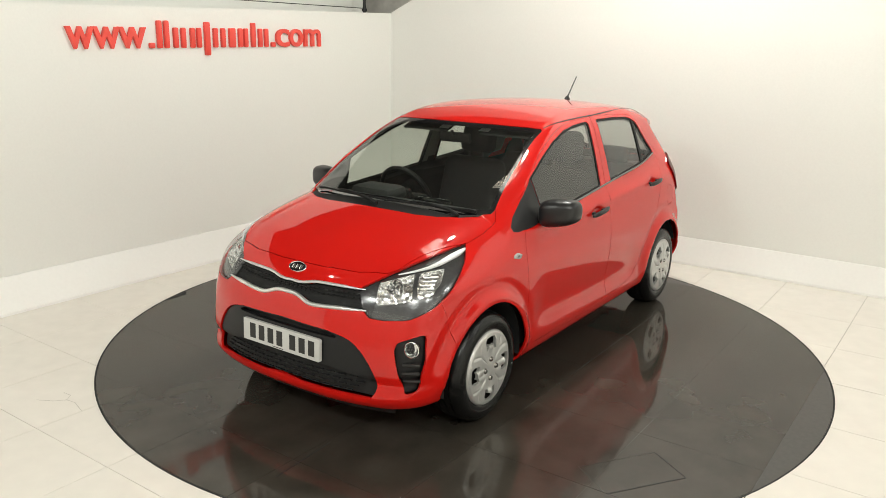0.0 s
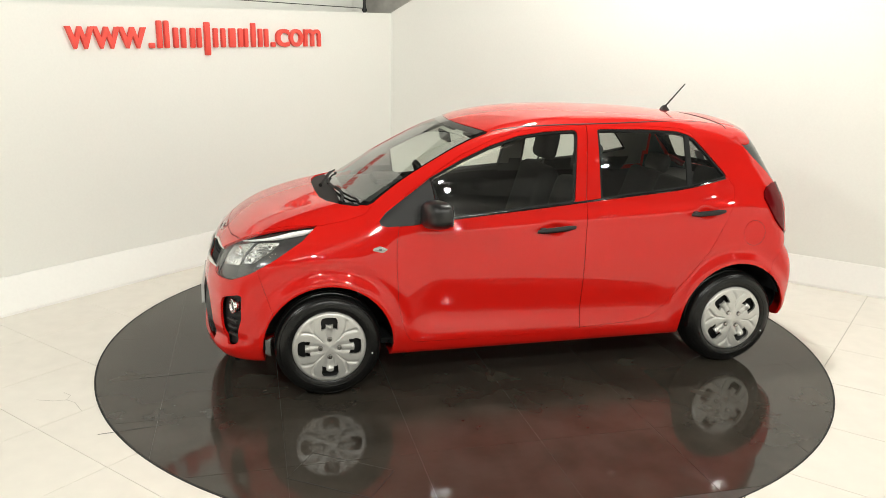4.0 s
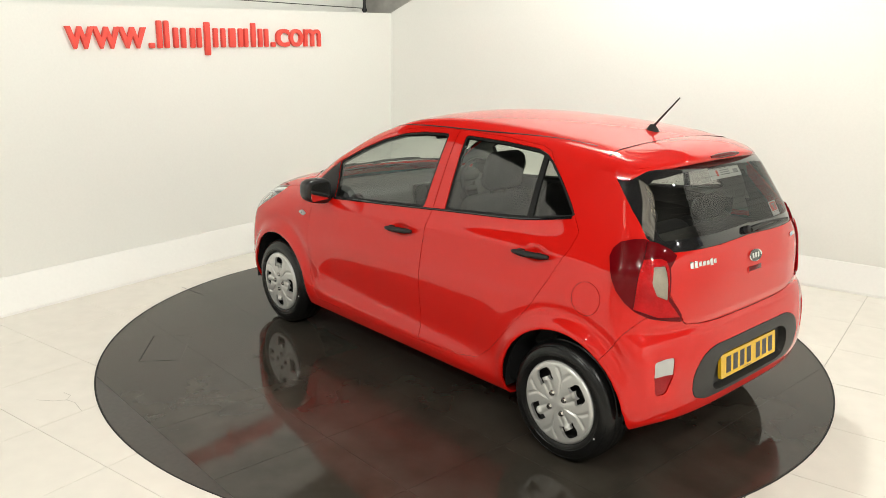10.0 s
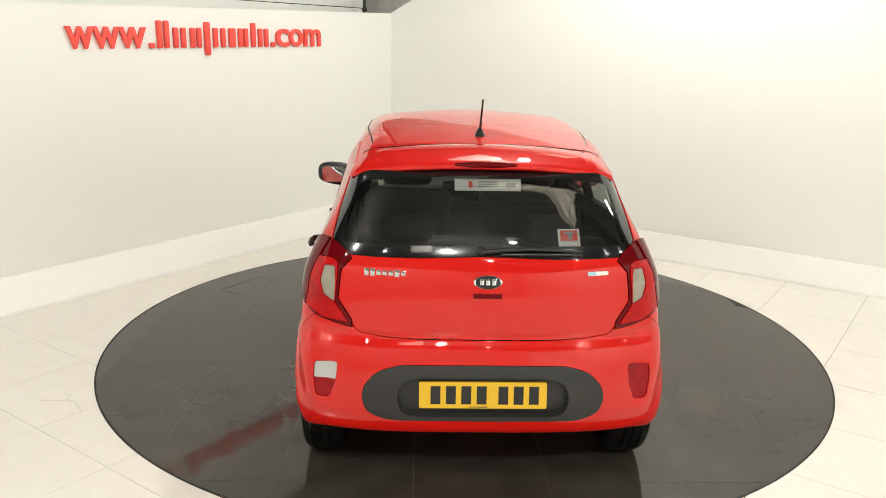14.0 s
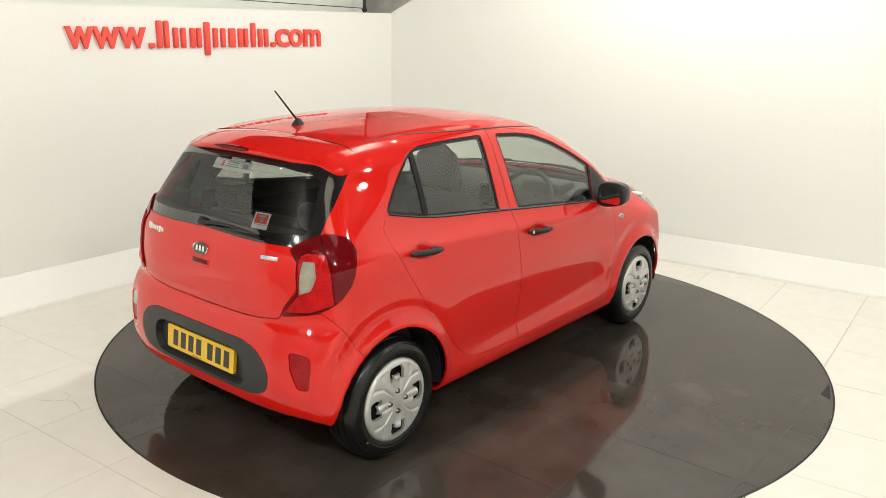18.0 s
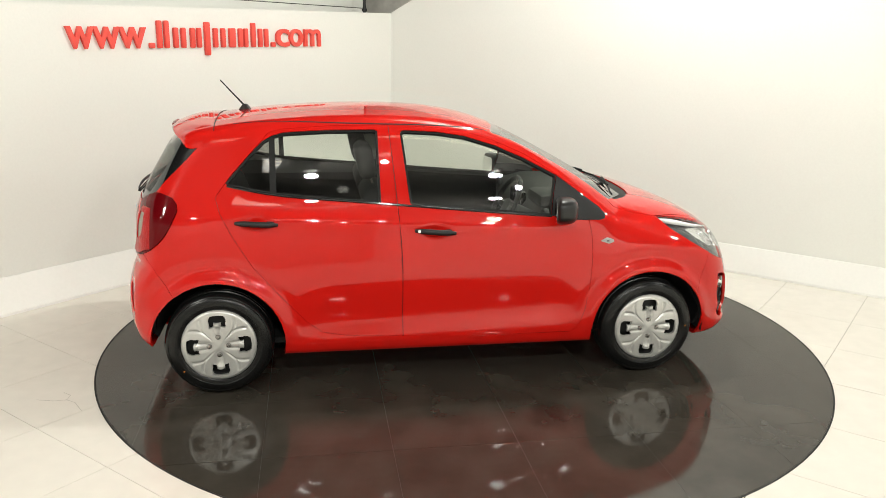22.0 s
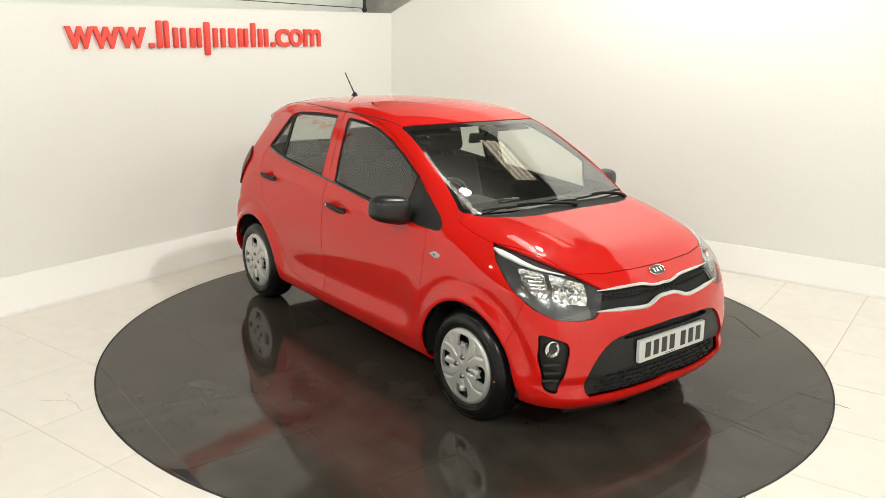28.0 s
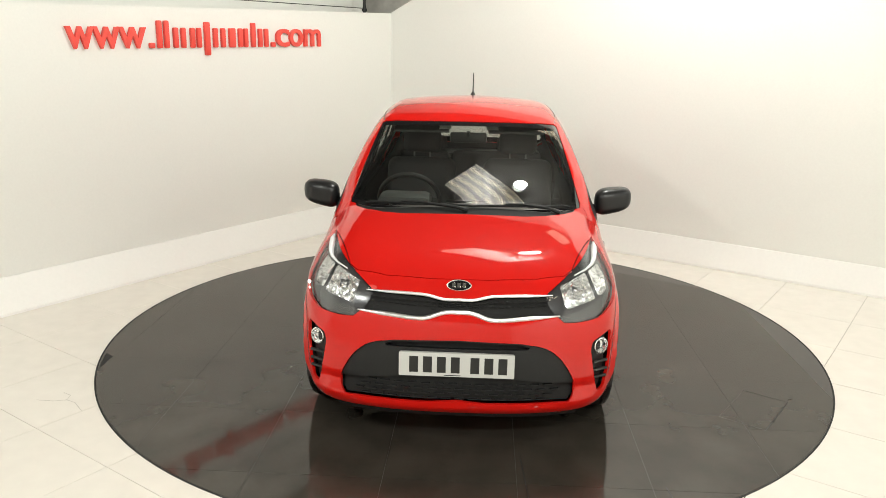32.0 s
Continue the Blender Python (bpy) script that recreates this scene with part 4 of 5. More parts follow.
def oval_badge(at, n, parent):
    m = facing(at, n)
    bm = bmesh.new()
    lathe(bm, [(1.0, 0.0), (1.0, 0.006), (0.94, 0.009), (0.86, 0.006), (0.84, 0.003), (0.0, 0.003)], 40, m @ Matrix.Diagonal((0.057, 0.029, 1, 1)))
    b = cpart("badge", bm, M_CHROME, parent, "oval chrome badge with a black field")
    bm = bmesh.new()
    lathe(bm, [(0.86, 0.0052), (0.0, 0.0052)], 40, m @ Matrix.Diagonal((0.057, 0.029, 1, 1)))
    cpart("badge_field", bm, M_GLOSS_BLACK, b)
    for x in (-0.024, 0.0, 0.024):
        bm = bmesh.new()
        box(bm, (x - 0.008, -0.012, 0.005), (x + 0.008, 0.012, 0.0075), 0.001, m)
        cpart("badge_bar", bm, M_CHROME, b)


x = skin_x(0, 0.789)
oval_badge((x + 0.001, 0, 0.789), skin_normal(x, 0, 0.789), BUMPER)
x = skin_x(0, 0.945, -1)
oval_badge((x - 0.001, -0.008, 0.945), skin_normal(x, 0, 0.945), TAILGATE)


# ---- tail end: handle, lettering bars, spoiler, wiper, stickers ----
def build_tail():
    for y0, y1, z, h, mat in ((0.315, 0.485, 0.972, 0.020, M_CHROME), (-0.505, -0.395, 0.975, 0.017, M_SATIN)):
        n = 7 if mat is M_CHROME else 1
        step_y = (y1 - y0) / n
        for k in range(n):
            bm = bmesh.new()
            ya = y1 - k * step_y
            yc = ya - step_y / 2
            x = skin_x(abs(yc), z, -1)
            m = facing((x, yc, z), skin_normal(x, yc, z))
            tall = h if n == 1 else (h * (1.5 if k in (0, 1, 5) else 1.0))
            box(bm, (-step_y * 0.40, -tall / 2, 0), (step_y * 0.40, tall / 2, 0.004), 0.0015, m)
            cpart("name_bar", bm, mat, TAILGATE, "chrome bar of the model name" if n > 1 else "small silver badge")
            if n == 1:
                bm = bmesh.new()
                box(bm, (-step_y * 0.38, -tall * 0.4, 0.004), (-step_y * 0.08, tall * 0.4, 0.005), 0.0, m)
                cpart("blue_field", bm, M_PALE_BLUE, TAILGATE)
    # release handle below the badge
    z = 0.885
    x = skin_x(0, z, -1)
    m = facing((x, -0.008, z), skin_normal(x, 0, z))
    bm = bmesh.new()
    prism(bm, rounded([(-0.07, 0.014), (-0.062, -0.018), (0.062, -0.018), (0.07, 0.014)], 0.012, 4), -0.004, 0.003, m, 0.002)
    bmesh.ops.recalc_face_normals(bm, faces=bm.faces)
    h = cpart("release_handle", bm, M_RED, TAILGATE)
    # raised deep red block: the slot's shade put into its colour
    bm = bmesh.new()
    box(bm, (-0.058, -0.008, 0.001), (0.058, 0.014, 0.0042), 0.002, m)
    cpart("handle_slot_shade", bm, M_TAIL_DEEP, h)

    # roof spoiler
    cols = []
    ys = np.linspace(-0.572, 0.572, 49)
    for y in ys:
        q = abs(y) / 0.572
        x0 = -1.215 + 0.02 * q ** 2
        xt, zt = -1.462 + 0.125 * q ** 2.6, 1.388 - 0.030 * q ** 2 - 0.030 * q ** 5
        z0 = skin_z(x0, abs(y)) + 0.003
        prof = []
        for k in range(13):
            t = k / 12
            x = x0 + (xt - x0) * t
            z = z0 + (zt - z0) * t + 0.020 * math.sin(math.pi * t) * (1 - 0.3 * q)
            prof.append((x, z))
        prof += [(xt - 0.006, zt - 0.006), (xt - 0.006, zt - 0.016), (xt + 0.002, zt - 0.026), (xt + 0.03, zt - 0.030), (xt + 0.075, zt - 0.024), (xt + 0.12, zt - 0.045), (x0 - 0.05, z0 - 0.06), (x0, z0 - 0.02)]
        half = [min(0.572, float(side_line(b)) - 0.11 * max(-a - 1.12, 0) ** 2 - float(step(b, 1.0, 1.3)) * 0.12 * max(-a - 0.95, 0) - 0.003) for a, b in prof]
        cols.append([Vector((a, y * h / 0.572, b)) for (a, b), h in zip(prof, half)])
    bm = bmesh.new()
    vs = [[bm.verts.new(p) for p in c] for c in cols]
    n = len(vs[0])
    for a, b in zip(vs, vs[1:]):
        for k in range(n):
            bm.faces.new((a[k], a[(k + 1) % n], b[(k + 1) % n], b[k]))
    bm.faces.new(vs[0])
    bm.faces.new(vs[-1][::-1])
    bmesh.ops.recalc_face_normals(bm, faces=bm.faces)
    sp = cpart("roof_spoiler", bm, M_RED, None, "red roof spoiler over the rear screen", 45)
    bm = bmesh.new()
    pts = [Vector((-1.462 + 0.125 * (abs(y) / 0.572) ** 2.6 - 0.004, y, 1.388 - 0.026 * (abs(y) / 0.572) ** 2 - 0.006)) for y in np.linspace(-0.125, 0.125, 21)]
    tube(bm, pts, [0.0115 * min(1.0, 0.5 + 8 * (0.125 - abs(p.y))) for p in pts], 10)
    cpart("high_brake_lamp", bm, M_TAIL_DEEP, sp, "dark red high brake lamp")

    # dark joint between the roof and the spoiler
    bm = bmesh.new()
    pts = [Vector((-1.213 + 0.02 * (abs(y) / 0.572) ** 2, y, skin_z(-1.213 + 0.02 * (abs(y) / 0.572) ** 2, abs(y)) + 0.0005)) for y in np.linspace(-0.515, 0.515, 33)]
    tube(bm, pts, 0.0026, 6)
    cpart("spoiler_joint", bm, M_LINER, sp)

    # rear wiper: arm and blade lie low on the screen
    bm = bmesh.new()
    pts = []
    for k in range(9):
        t = k / 8
        y, z = 0.02 - 0.40 * t, 1.062 + 0.012 * math.sin(math.pi * t)
        x = skin_x(abs(y), z, -1) - 0.022
        pts.append(Vector((x, y, z)))
    tube(bm, pts, [0.011, 0.010, 0.009, 0.008, 0.007, 0.007, 0.006, 0.005, 0.004], 8)
    w = cpart("rear_wiper", bm, M_BLACK, None, "black rear wiper")
    bm = bmesh.new()
    x = skin_x(0.02, 1.06, -1)
    lathe(bm, [(0.019, -0.005), (0.018, 0.016), (0.010, 0.022), (0, 0.023)], 24, facing((x, 0.02, 1.060), skin_normal(x, 0.02, 1.06)))
    cpart("wiper_hub", bm, M_BLACK, w)
    bm = bmesh.new()
    box(bm, (-0.165, -0.006, -0.008), (0.165, 0.006, 0.008), 0.003, facing((skin_x(0.22, 1.066, -1) - 0.012, -0.22, 1.050), skin_normal(skin_x(0.22, 1.06, -1), -0.22, 1.06)))
    cpart("wiper_blade", bm, M_RUBBER, w)

    # heater wires printed on the rear screen
    for k in range(10):
        z = 1.095 + 0.025 * k
        bm = bmesh.new()
        tube(bm, [Vector((skin_x(abs(y), z, -1) + 0.006, y, z)) for y in np.linspace(-0.50 + 0.006 * k, 0.50 - 0.006 * k, 13)], 0.0006, 4)
        cpart("heater_wire", bm, M_HEATER, SCREEN)

    # stickers inside the rear screen
    for y, z, w2, h2, mat, bars in ((-0.01, 1.300, 0.135, 0.026, M_STICKER, True), (-0.335, 1.108, 0.045, 0.036, M_STICKER, False)):
        x = skin_x(abs(y), z, -1)
        m = facing((x + 0.012, y, z), skin_normal(x, y, z))
        bm = bmesh.new()
        box(bm, (-w2, -h2, -0.0005), (w2, h2, 0.0005), 0.0, m)
        st = cpart("sticker", bm, mat, SCREEN, "white sticker with plain bars")
        bm = bmesh.new()
        if bars:
            box(bm, (-w2 * 0.58, -h2 * 0.5, 0.0005), (-w2 * 0.46, h2 * 0.6, 0.0012), 0.0, m)
        else:
            box(bm, (-w2 * 0.8, -h2 * 0.35, 0.0005), (w2 * 0.8, h2 * 0.85, 0.0012), 0.0, m)
        cpart("red_field", bm, M_RED_SIGN, st)
        bm = bmesh.new()
        if bars:
            for k in range(3):
                box(bm, (-w2 * 0.30, h2 * (0.4 - 0.4 * k), 0.0005), (w2 * 0.30, h2 * (0.4 - 0.4 * k) + 0.005, 0.0012), 0.0, m)
            box(bm, (w2 * 0.55, -h2 * 0.4, 0.0005), (w2 * 0.85, h2 * 0.4, 0.0012), 0.0, m)
        else:
            box(bm, (-w2 * 0.45, h2 * 0.45, 0.0012), (w2 * 0.45, h2 * 0.7, 0.0018), 0.0, m)
            box(bm, (-w2 * 0.1, -h2 * 0.2, 0.0012), (w2 * 0.3, h2 * 0.45, 0.0018), 0.0, m)
        cpart("bars", bm, M_STICKER_GREY, st)


build_tail()


# ---- handles, mirrors, wipers, aerial, roof strips ----
def build_side_fittings():
    for s in (1, -1):
        for key, x0, x1, z0, z1 in (("f", 0.062, -0.160, 0.868, 0.886), ("r", -0.873, -1.090, 0.929, 0.942)):
            xc, zc = (x0 + x1) / 2, (z0 + z1) / 2
            y = max(skin_y(x0, z0), skin_y(x1, z1))
            bm = bmesh.new()
            pts, rad = [], []
            for k in range(15):
                t = k / 14
                pts.append(Vector((x0 + (x1 - x0) * t, (y + 0.018 + 0.012 * math.sin(math.pi * t)) * s, z0 + (z1 - z0) * t)))
                rad.append(0.0152 * min(1.0, 0.35 + 3.2 * min(t, 1 - t)) ** 0.6)
            tube(bm, pts, rad, 12)
            for v in bm.verts:
                v.co.y = (y + 0.024) * s + (v.co.y - (y + 0.024) * s) * 0.8
            h = cpart("door_handle", bm, M_BLACK, DOORS[(key, s)], "black plastic door handle")
            for xx in (x0 - 0.038, x1 + 0.038):
                bm = bmesh.new()
                box(bm, (xx - 0.018, min((y - 0.03) * s, (y + 0.014) * s), zc - 0.008), (xx + 0.018, max((y - 0.03) * s, (y + 0.014) * s), zc + 0.008), 0.005)
                cpart("handle_mount", bm, M_BLACK, h)
            if key == "f" and s == -1:
                bm = bmesh.new()
                lathe(bm, [(0.009, 0.0), (0.009, 0.003), (0.0, 0.0035)], 20, facing((x1 + 0.022, -(y + 0.030), z1 - 0.001), (0, -1, 0)))
                cpart("key_lock", bm, M_CHROME, h, "chrome key lock")
        # mirror
        c = Vector((0.625, 0.846 * s, 0.994))
        bm = bmesh.new()
        nu, nv = 28, 18
        rows = []
        for j in range(nv + 1):
            v = -math.pi / 2 + math.pi * j / nv
            row = []
            for i in range(nu):
                u = 2 * math.pi * i / nu

                def pw(a, e=0.62):
                    return math.copysign(abs(a) ** e, a)
                px, py, pz = pw(math.cos(v)) * pw(math.cos(u)), pw(math.cos(v)) * pw(math.sin(u)), pw(math.sin(v))
                px = px * (0.085 if px > 0 else 0.035)
                pz = pz * 0.074 * (1 - 0.16 * (1 if pz < 0 else 0.4) * py * s)
                row.append(bm.verts.new(c + Vector((px - 0.022 * (py * s), py * 0.106, pz + 0.010 * py * s))))
            rows.append(row)
        for a, b in zip(rows, rows[1:]):
            for i in range(nu):
                bm.faces.new((a[i], a[(i + 1) % nu], b[(i + 1) % nu], b[i]))
        bmesh.ops.remove_doubles(bm, verts=bm.verts, dist=1e-5)
        bmesh.ops.recalc_face_normals(bm, faces=bm.faces)
        mir = cpart("door_mirror", bm, M_MIRROR_SHELL, None, "black door mirror", 60)
        bm = bmesh.new()
        prism(bm, rounded([(-0.078, -0.052), (0.078, -0.052), (0.078, 0.052), (-0.078, 0.052)], 0.03, 5), 0.0, 0.0015, facing(c + Vector((-0.0345, 0, 0)), (-1, -0.22 * s, 0.0)))
        bmesh.ops.recalc_face_normals(bm, faces=bm.faces)
        cpart("mirror_glass", bm, M_CHROME, mir, "mirror glass")
        bm = bmesh.new()
        tube(bm, [(0.66, 0.70 * s, 0.948), (0.655, 0.735 * s, 0.943), (0.645, 0.775 * s, 0.945), (0.64, 0.80 * s, 0.955)], [0.034, 0.028, 0.026, 0.03], 12)
        cpart("mirror_arm", bm, M_BLACK, mir)
        # black roof strip
        line = spline([-1.10, -0.6, -0.1, 0.15, 0.27], [0.478, 0.530, 0.541, 0.533, 0.522])
        bm = bmesh.new()
        xs = np.linspace(-1.10, 0.27, 46)
        tube(bm, [Vector((a, float(line(a)) * s, skin_z(a, float(line(a))) - 0.0048)) for a in xs], 0.0058, 8)
        cpart("roof_strip", bm, M_BLACK, None, "black roof drip strip")
        # belt line moulding under the windows
        bm = bmesh.new()
        pts = []
        for k in range(31):
            a = 0.60 - 1.73 * k / 30
            b = float(spline([-1.13, -0.90, -0.63, -0.335, -0.176, 0.60], [1.122, 1.078, 1.050, 1.026, 1.012, 0.948])(a)) - 0.004
            pts.append(Vector((a, (skin_y(a, b) + 0.001) * s, b)))
        tube(bm, pts, 0.0065, 8)
        cpart("belt_moulding", bm, M_GLOSS_BLACK, None, "glossy black belt moulding")

    # aerial
    z = skin_z(-1.076, 0.0)
    bm = bmesh.new()
    lathe(bm, [(0.030, 0.0), (0.027, 0.008), (0.016, 0.026), (0.010, 0.034), (0, 0.036)], 24, Matrix.Translation((-1.07, 0, z - 0.003)) @ Matrix.Diagonal((1.25, 0.8, 1, 1)))
    base = cpart("aerial", bm, M_BLACK, None, "black roof aerial")
    bm = bmesh.new()
    tube(bm, [(-1.078, 0, z + 0.026), (-1.105, 0, z + 0.056), (-1.205, 0, 1.622)], [0.0058, 0.005, 0.0036], 10)
    cpart("aerial_rod", bm, M_BLACK, base)

    # front wipers
    for y0, y1, py, px in ((-0.53, 0.06, 0.02, 1.165), (0.04, 0.56, 0.50, 1.10)):
        bm = bmesh.new()
        pts = []
        for k in range(13):
            y = y0 + (y1 - y0) * k / 12
            x = 1.112 - 0.36 * y * y + (0.012 if k in (0, 12) else 0)
            pts.append(Vector((x, y, skin_z(x, y) + 0.010)))
        tube(bm, pts, 0.006, 6)
        wp = cpart("wiper", bm, M_SEAL, None, "black windscreen wiper")
        bm = bmesh.new()
        mid = pts[6]
        tube(bm, [(px, py, skin_z(px, py) + 0.002), (px - 0.02, py - 0.06, skin_z(px - 0.02, abs(py - 0.06)) + 0.012), tuple(mid + Vector((0, 0, 0.009))), tuple(pts[4] + Vector((0, 0, 0.010)))], [0.012, 0.009, 0.007, 0.005], 8)
        cpart("wiper_arm", bm, M_SEAL, wp)


build_side_fittings()


# ---- wheels ----
def cover_mesh(size):
    """Silver wheel cover with four openings and a tongue in each."""
    radii = [0.0, 0.022, 0.034, 0.048, 0.062, 0.076, 0.090, 0.1035, 0.110, 0.117, 0.1235, 0.131, 0.140, 0.147, 0.151, 0.155, 0.158, 0.161, 0.168, 0.175, 0.182, 0.187]
    na = 288
    bm = bmesh.new()

    def height(r, a):
        d = (math.degrees(a) + 45) % 90 - 45
        off = abs(math.radians(d)) * r
        h = 0.020 - 0.009 * (r / 0.187) ** 2 - (0.010 * ((r - 0.174) / 0.013) ** 2 if r > 0.174 else 0)
        if 0.03 < r < 0.104:
            h -= 0.011 * math.exp(-(max(0, off - 0.006) / 0.012) ** 2) * math.sin(math.pi * min(1.0, (r - 0.03) / 0.05 * 0.5 + 0.05))
        if 0.058 < r < 0.13:
            h += 0.010 * math.exp(-(off / 0.0135) ** 4)
        ridge = abs(abs(d) - 45 + 250 * max(0.0, r - 0.11))
        if ridge < 5 and 0.06 < r < 0.168:
            h -= 0.0055 * (1 - ridge / 5)
        return h
    rings = []
    for r in radii:
        if r == 0:
            rings.append([bm.verts.new((0, 0, height(0, 0)))] * na)
        else:
            rings.append([bm.verts.new((r * math.cos(k * 2 * math.pi / na), r * math.sin(k * 2 * math.pi / na), height(r, k * 2 * math.pi / na))) for k in range(na)])
    for i in range(len(radii) - 1):
        rm = (radii[i] + radii[i + 1]) / 2
        for k in range(na):
            d = abs(((k + 0.5) * 360 / na + 45) % 90 - 45)
            off = math.radians(d) * rm
            wide = 0.043 - 0.010 * max(0.0, (rm - 0.148) / 0.012) ** 2
            if 0.104 < rm < 0.160 and off < wide and not (rm < 0.123 and off < 0.0175):
                continue
            vs = list(dict.fromkeys((rings[i][k], rings[i + 1][k], rings[i + 1][(k + 1) % na], rings[i][(k + 1) % na])))
            if len(vs) > 2:
                bm.faces.new(vs)
    loose = [v for v in bm.verts if not v.link_faces]
    bmesh.ops.delete(bm, geom=loose, context="VERTS")
    rim = [e for e in bm.edges if len(e.link_faces) == 1]
    made = bmesh.ops.extrude_edge_only(bm, edges=rim)
    for v in made["geom"]:
        if isinstance(v, bmesh.types.BMVert):
            v.co.z -= 0.016
    for v in bm.verts:
        v.co.x, v.co.y = v.co.x * size, v.co.y * size
    bmesh.ops.recalc_face_normals(bm, faces=bm.faces)
    return bm


def build_wheels():
    hub_turn = {(1.2, 1): 0, (-1.2, 1): 36, (1.2, -1): 0, (-1.2, -1): 2}
    bm = bmesh.new()
    # tread blocks and sidewall
    lathe(bm, [(0.186, -0.165), (0.225, -0.180), (0.262, -0.176), (0.278, -0.160), (0.2835, -0.140), (0.2845, -0.125), (0.2785, -0.122), (0.2785, -0.115), (0.2850, -0.112), (0.2850, -0.087), (0.2785, -0.084), (0.2785, -0.077), (0.2850, -0.074), (0.2845, -0.050), (0.2785, -0.047), (0.2785, -0.041), (0.2835, -0.038), (0.279, -0.020), (0.270, -0.006), (0.262, -0.001), (0.2605, -0.0025), (0.255, 0.003), (0.235, 0.009), (0.222, 0.009), (0.220, 0.0075), (0.205, 0.006), (0.192, -0.002), (0.184, -0.016)], 96)
    first = None
    for (x, s), turn in hub_turn.items():
        wm = Matrix.Translation(CAR_AT + Vector((x, s * 0.772, 0.2848))) @ pose(0, 0, 0, -90 * s, 0, 0) @ pose(0, 0, 0, 0, 0, turn)
        wheel = new("wheel")
        wheel.parent, wheel.matrix_basis = car, wm
        if first is None:
            first = [part("tyre", bm, M_RUBBER, wheel, "black road tyre", 30), part("wheel_cover", cover_mesh(1.045), M_SILVER, wheel, "silver plastic wheel cover with four openings", 42)]
            b2 = bmesh.new()
            lathe(b2, [(0.19, -0.005), (0.186, -0.03), (0.17, -0.045), (0.08, -0.035), (0.0, -0.03)], 48)
            first.append(part("steel_rim", b2, M_STEEL_BLACK, wheel, "dark steel rim"))
            for k in range(4):
                b2 = bmesh.new()
                a = k * math.pi / 2
                lathe(b2, [(0.0150, -0.016), (0.0150, 0.004), (0.0115, 0.010), (0.010, 0.0125), (0, 0.013)], 12, Matrix.Translation((0.050 * math.cos(a), 0.050 * math.sin(a), 0.013)))
                first.append(part("wheel_nut", b2, M_STEEL_BRIGHT, wheel, "", 20))
        else:
            for o in first:
                c = o.copy()
                scene.collection.objects.link(c)
                c.parent = wheel
        dot = bmesh.new()
        a = math.radians({(1.2, 1): 168, (-1.2, 1): 120, (1.2, -1): 0, (-1.2, -1): 215}[(x, s)])
        lathe(dot, [(0.0045, 0.008), (0.0045, 0.0095), (0, 0.0098)], 12, Matrix.Translation((0.232 * math.cos(a), 0.232 * math.sin(a), 0)))
        part("tyre_dot", dot, M_STICKER if s == 1 else M_AMBER, wheel, "white paint dot" if s == 1 else "orange paint dot")
        # dark wheel well
        well = bmesh.new()
        n = 48
        loops = []
        for y, r in ((0.772, 0.352), (0.42, 0.352), (0.42, 0.0)):
            loops.append([well.verts.new((x + r * math.cos(2 * math.pi * k / n), (y - 0.02) * s, 0.283 + r * math.sin(2 * math.pi * k / n))) for k in range(n)])
        for p, q in zip(loops, loops[1:]):
            for k in range(n):
                if min(p[k].co.z, q[k].co.z, p[(k + 1) % n].co.z) > (0.40 if p[k].co.x < -1.36 else 0.235):
                    well.faces.new((p[k], p[(k + 1) % n], q[(k + 1) % n], q[k]))
        bmesh.ops.delete(well, geom=[v for v in well.verts if not v.link_faces], context="VERTS")
        bmesh.ops.remove_doubles(well, verts=well.verts, dist=1e-4)
        cpart("wheel_well", well, M_LINER)


build_wheels()


